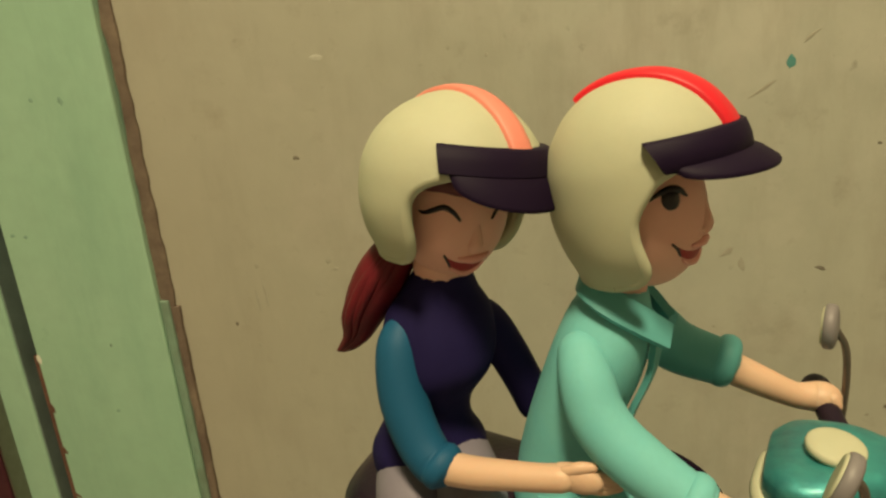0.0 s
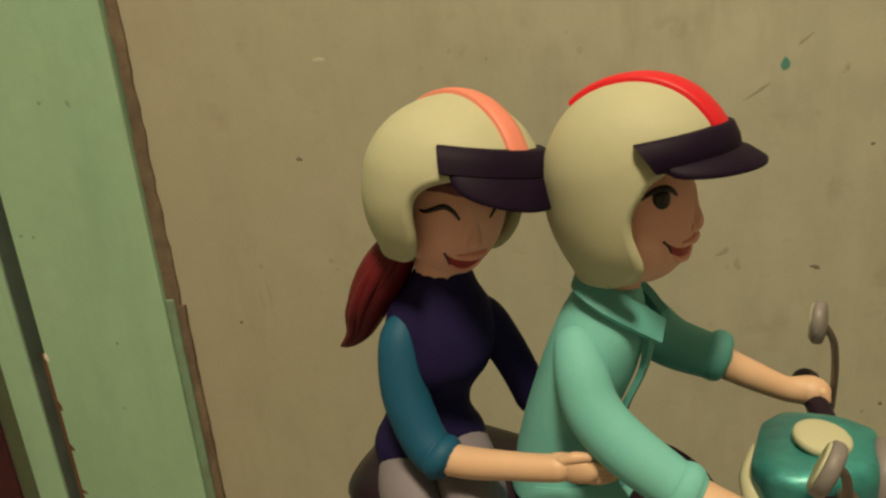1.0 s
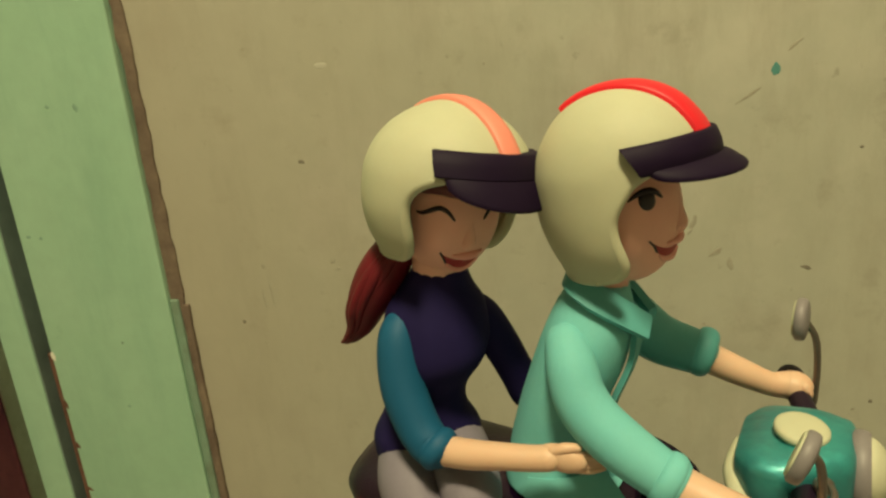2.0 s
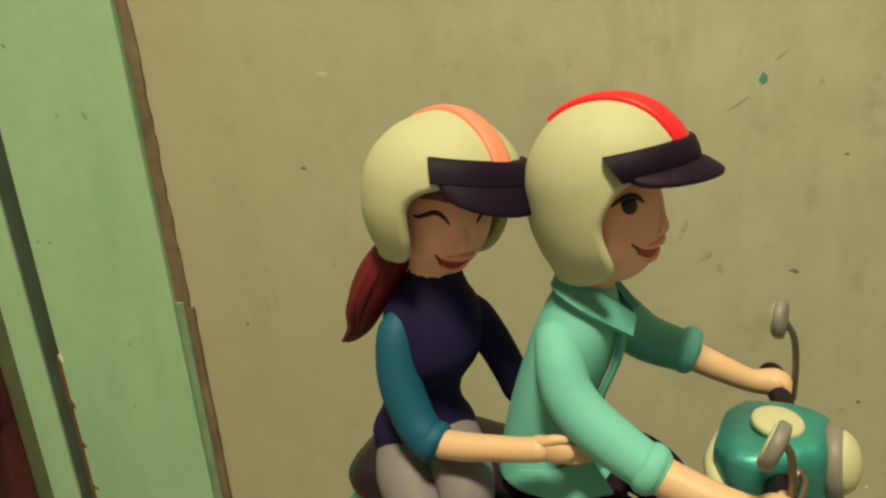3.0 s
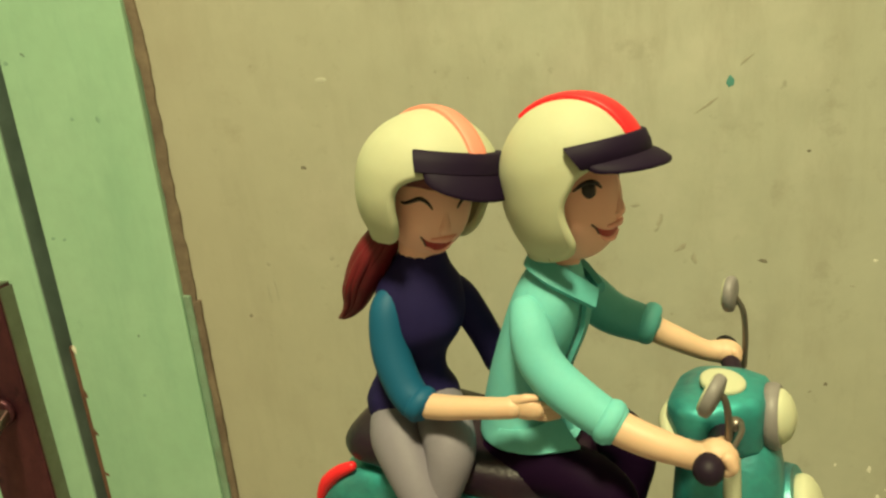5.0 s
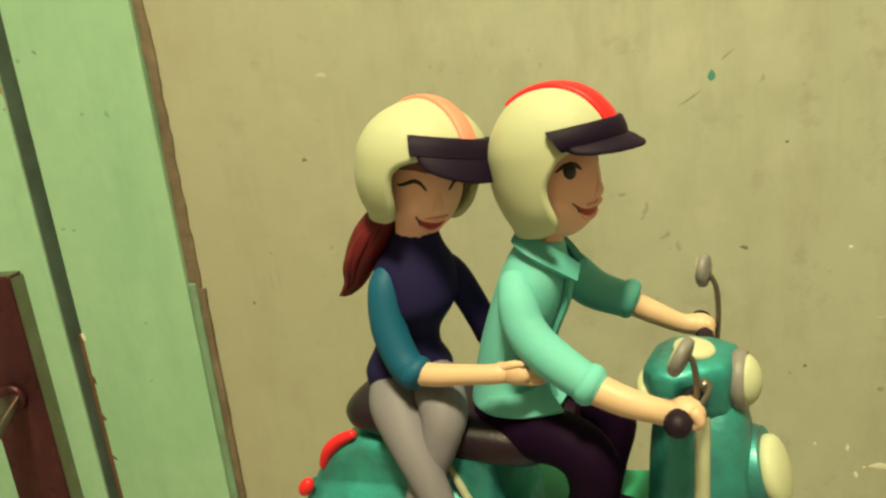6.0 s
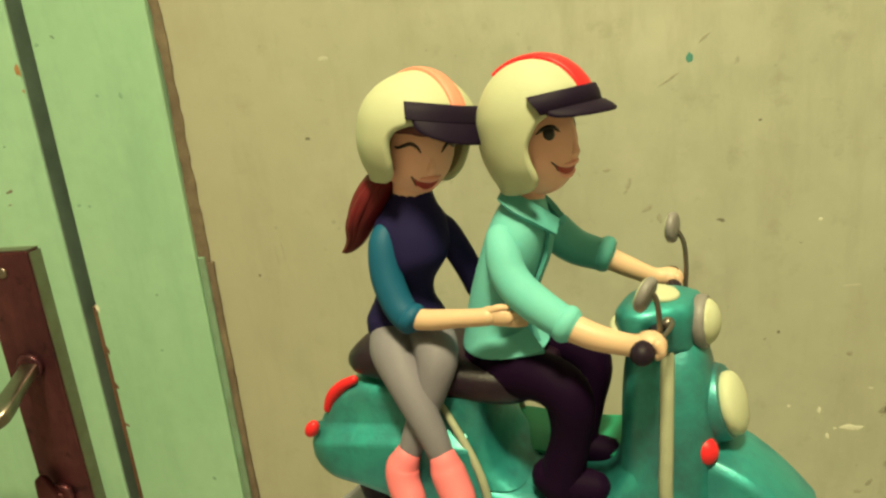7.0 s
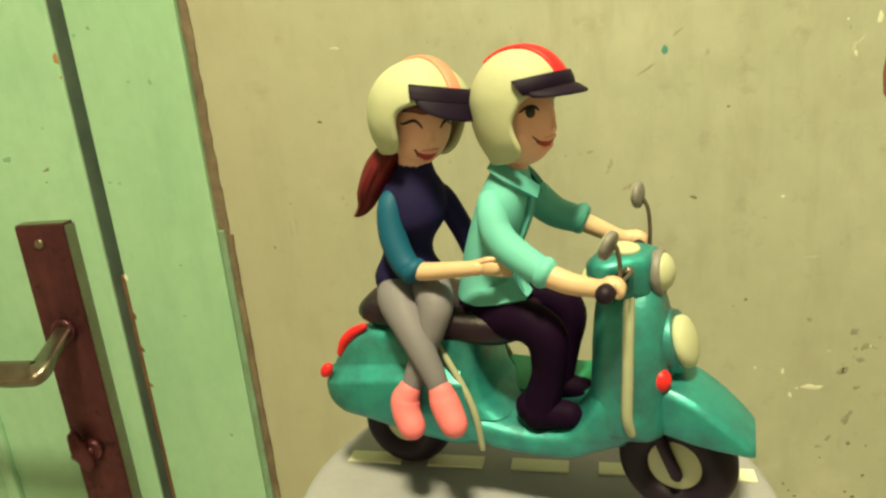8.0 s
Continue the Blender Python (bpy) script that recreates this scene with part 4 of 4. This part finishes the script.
driver = part("rider_doll", man, [SHIRT, COLLAR_AND_SHADE, SKIN, TROUSERS, CREAM, RED, CAP, INK, LIP, MOUTH, FACE], None)
tagged(driver, "clay doll driver, turquoise shirt, white helmet with red stripe", "doll", "clay riders on the scooter")
driver.matrix_world = FIG

# passenger, sitting sideways
girl = bmesh.new()
G_NAVY, G_PETROL, G_SKIN, G_GREY, G_WHITE, G_SALMON, G_CAP, G_INK, G_LIP, G_MOUTH, G_HAIR, G_PINK, G_BROW, G_FACE = range(14)
wide, deep = Vector((math.cos(radians(40)), math.sin(radians(40)), 0)), Vector((-math.sin(radians(40)), math.cos(radians(40)), 0))
rows = glide([(100, -33, -6, 15.8, 13), (105, -33, -6, 15.5, 12.5), (112, -32.5, -6.5, 12, 10.0), (119, -31, -6.5, 11.2, 9.6), (128, -27.5, -7, 13.6, 12.2), (136, -27, -6, 14.8, 12), (143, -27, -5.5, 13.6, 10), (148, -26.5, -5, 10.2, 8.5), (152.5, -25.5, -5, 7.8, 7.4), (154.5, -25, -5, 7.0, 6.8)], 4)
skin_rings(girl, [oval((p[1], p[2], p[0]), wide, deep, p[3], p[4], 2.1, 32) for p in rows], G_NAVY)
tube(girl, [(-26, -5, 150, 6.8), (-24.6, -6.2, 157, 6.8), (-22.5, -7, 163, 6.6)], G_FACE)
tube(girl, [(-33.0, -12.5, 141, 4.4), (-33.6, -16.6, 136.4, 5.5), (-32.0, -20, 125.5, 6.0), (-27.8, -22.4, 116, 5.9), (-23.8, -24, 111.4, 5.6), (-21.6, -24.8, 110.8, 5.3)], G_PETROL, seg=20)
torus(girl, (-20.9, -25, 110.9), (1, -0.15, -0.62), 4.5, 1.5, G_PETROL, wide=1.6)
torus(girl, (-19.4, -25.1, 110.2), (1, -0.15, -0.62), 4.1, 1.0, G_PETROL, wide=1.2)
tube(girl, [(-21, -25, 110.6, 4.0), (-12, -26.0, 111.4, 3.8), (-3.5, -26.4, 112.6, 3.4), (4, -26.3, 113.4, 3.2), (8.5, -26.0, 114.0, 3.2)], G_SKIN)
blob(girl, (11.4, -25.5, 114.2), (6.2, 2.3, 3.5), G_SKIN, Euler((0, radians(8), 0)).to_matrix())
fingers(girl, (12.4, -25.4, 113.9), (1, 0.30, -0.25), 4, (-0.2, 0.1, -1.35), 1.15, 9.5, G_SKIN, (0, 0.6, 0))
tube(girl, [(9.5, -26.3, 116.2, 1.4), (12.5, -26.1, 117.4, 1.4), (15.2, -25.2, 117.4, 1.1)], G_SKIN, seg=8)
# Far sleeve: painted navy for its shade, unlike the near petrol sleeve.
tube(girl, [(-23, -2, 141, 6.0), (-17.8, 2.5, 136.5, 6.0), (-13.4, 5.5, 128, 5.5), (-9.5, 7, 119, 5.2), (-6.8, 7.5, 112, 5.0)], G_NAVY, seg=16)
tube(girl, [(-36.2, -10, 97, 10.4), (-32.3, -20, 94.5, 9.4), (-24, -28.5, 87, 7.5), (-17.2, -33, 78, 6.1), (-12, -35, 69, 5.2), (-8.8, -36, 61, 4.3)], G_GREY, seg=20)
tube(girl, [(-27, -3, 98, 10), (-18.5, -15, 98, 9.2), (-13.7, -22.5, 94.5, 8.0), (-14.8, -26.5, 86, 6.4), (-19.6, -29.5, 73, 5.3), (-24.4, -33.5, 59, 4.2)], G_GREY, seg=20)
tube(girl, [(-24.8, -34.0, 59, 5.2), (-26.6, -35.0, 54.5, 6.4), (-25.6, -37, 49.5, 6.2), (-22.6, -39, 44.6, 6.0)], G_PINK, seg=18)
tube(girl, [(-8.4, -36.5, 61.8, 5.2), (-7.2, -37.0, 58, 6.2), (-4.6, -38.5, 53, 6.3), (-2.2, -40, 49.4, 6.0)], G_PINK, seg=18)
GM = head_frame((-21.4, -4, 175.4), -25, -5, -9)
helmet(girl, GM, [(-19, -0.4, 15.2, 15.0), (-16, 0, 17.2, 17.0), (-12, 0.2, 19.7, 19.5), (-6, 0.4, 21.8, 21.5), (0, 0.6, 22.5, 22.0), (5, 0.6, 22.0, 21.5), (10, 0.6, 20.0, 19.6), (14, 0.6, 17.0, 16.7), (17, 0.6, 13.6, 13.2), (19.4, 0.6, 9.4, 9.2), (20.8, 0.6, 5.6, 5.4), (21.4, 0.6, 2.4, 2.4), (21.5, 0.6, 0.4, 0.4)],
       [(-17.4, -4), (-17.0, 0.6), (-16, 3.9), (-14, 5.8), (-11, 6.8), (-7, 6.9), (-2.4, 7.2), (0.8, 9.0), (3.2, 12.2), (5.2, 17.2), (6.6, 20), (7.4, 21.9)], -17.4,
       G_WHITE, G_SALMON, G_CAP, (4.9, 10.8, 52, 56), (4.6, 7.0, 0.42, 47), (3.2, 20, 122))
GF = head_frame((-22, -4, 175.6), -44, -5, -6)
FC, FR = (2.0, 0, -5.0), (14.2, 13.6, 17.5)
blob(girl, GF @ Vector(FC), FR, G_FACE, GF.to_3x3(), 40, 28)


def hers(y, z, out=0.05):
    return on_face(GF, (2.0, 0, -5.0), (14.2, 13.6, 17.5), y, z, out)


tube(girl, [(*(GF @ Vector((14.9, 0.3, -4.5))), 1.1), (*(GF @ Vector((15.0, 0.4, -8.0))), 1.4), (*(GF @ Vector((14.9, 0.5, -10.8))), 1.9), (*(GF @ Vector((14.0, 0.5, -11.9))), 1.7)], G_FACE, seg=14)
for k in (-1, 1):
    blob(girl, GF @ Vector((13.4, 0.5 + k * 1.6, -11.4)), (1.4, 1.1, 1.0), G_FACE, GF.to_3x3(), 14, 8)
    line_on(girl, hers, [(k * 4.0, -5.0, 0.3), (k * 5.4, -3.2, 0.5), (k * 7.2, -2.3, 0.65), (k * 9.2, -3.2, 0.6), (k * 10.6, -4.0, 0.45), (k * 11.3, -3.8, 0.25)], G_INK)
    line_on(girl, hers, [(k * 12.4, 1.0, 1.2), (k * 9.8, 2.4, 1.9), (k * 6.4, 2.8, 2.2), (k * 3.2, 2.2, 2.2), (k * 0.2, 2.6, 2.2)], G_BROW, 12)
patch(girl, hers, [(-5.6, -14.4), (-3.0, -15.8), (0.2, -16.4), (3.2, -16.2), (5.0, -14.8)], [(-5.6, -14.7), (-3.4, -17.6), (0.2, -19.4), (3.2, -18.8), (5.0, -15.0)], G_MOUTH)
line_on(girl, hers, [(-5.8, -14.2, 0.3), (-4.6, -16.0, 0.3), (-3.8, -17.4, 0.25)], G_INK)
line_on(girl, hers, [(-2.6, -14.8, 0.5), (0.2, -15.0, 1.2), (2.8, -14.8, 1.1), (4.8, -14.2, 0.5)], G_LIP)
line_on(girl, hers, [(-3.2, -18.0, 0.5), (0.2, -20.0, 0.9), (3.0, -19.4, 0.8), (4.6, -17.0, 0.4)], G_LIP)
HAIR_LINE = [(-34.6, -6, 161, 5.0), (-40.6, -8, 152.4, 6.6), (-45.6, -9, 144, 5.9), (-48.6, -9, 137.2, 3.9), (-52.0, -9, 133, 2.5), (-54.4, -9, 131.0, 1.4)]
tube(girl, HAIR_LINE, G_HAIR, seg=18)
for k in range(13):
    a = 2 * math.pi * k / 13
    wave = 0.5 * math.sin(5 * k)
    dx, dy = math.cos(a), math.sin(a)
    tube(girl, [(x + dx * 0.80 * (r + wave), y + dy * 0.9 * (r + wave), z + 0.35 * dx * r, max(0.5, 0.27 * r)) for x, y, z, r in HAIR_LINE], G_HAIR, seg=8)
passenger = part("rider_doll", girl, [NAVY, PETROL, SKIN, GREY_LEG, CREAM, SALMON, CAP, INK, LIP, MOUTH, HAIR, PINK, BROW, FACE], None)
tagged(passenger, "clay doll passenger, navy jumper, white helmet, red ponytail, crossed legs", "doll", "clay riders on the scooter")
passenger.matrix_world = FIG
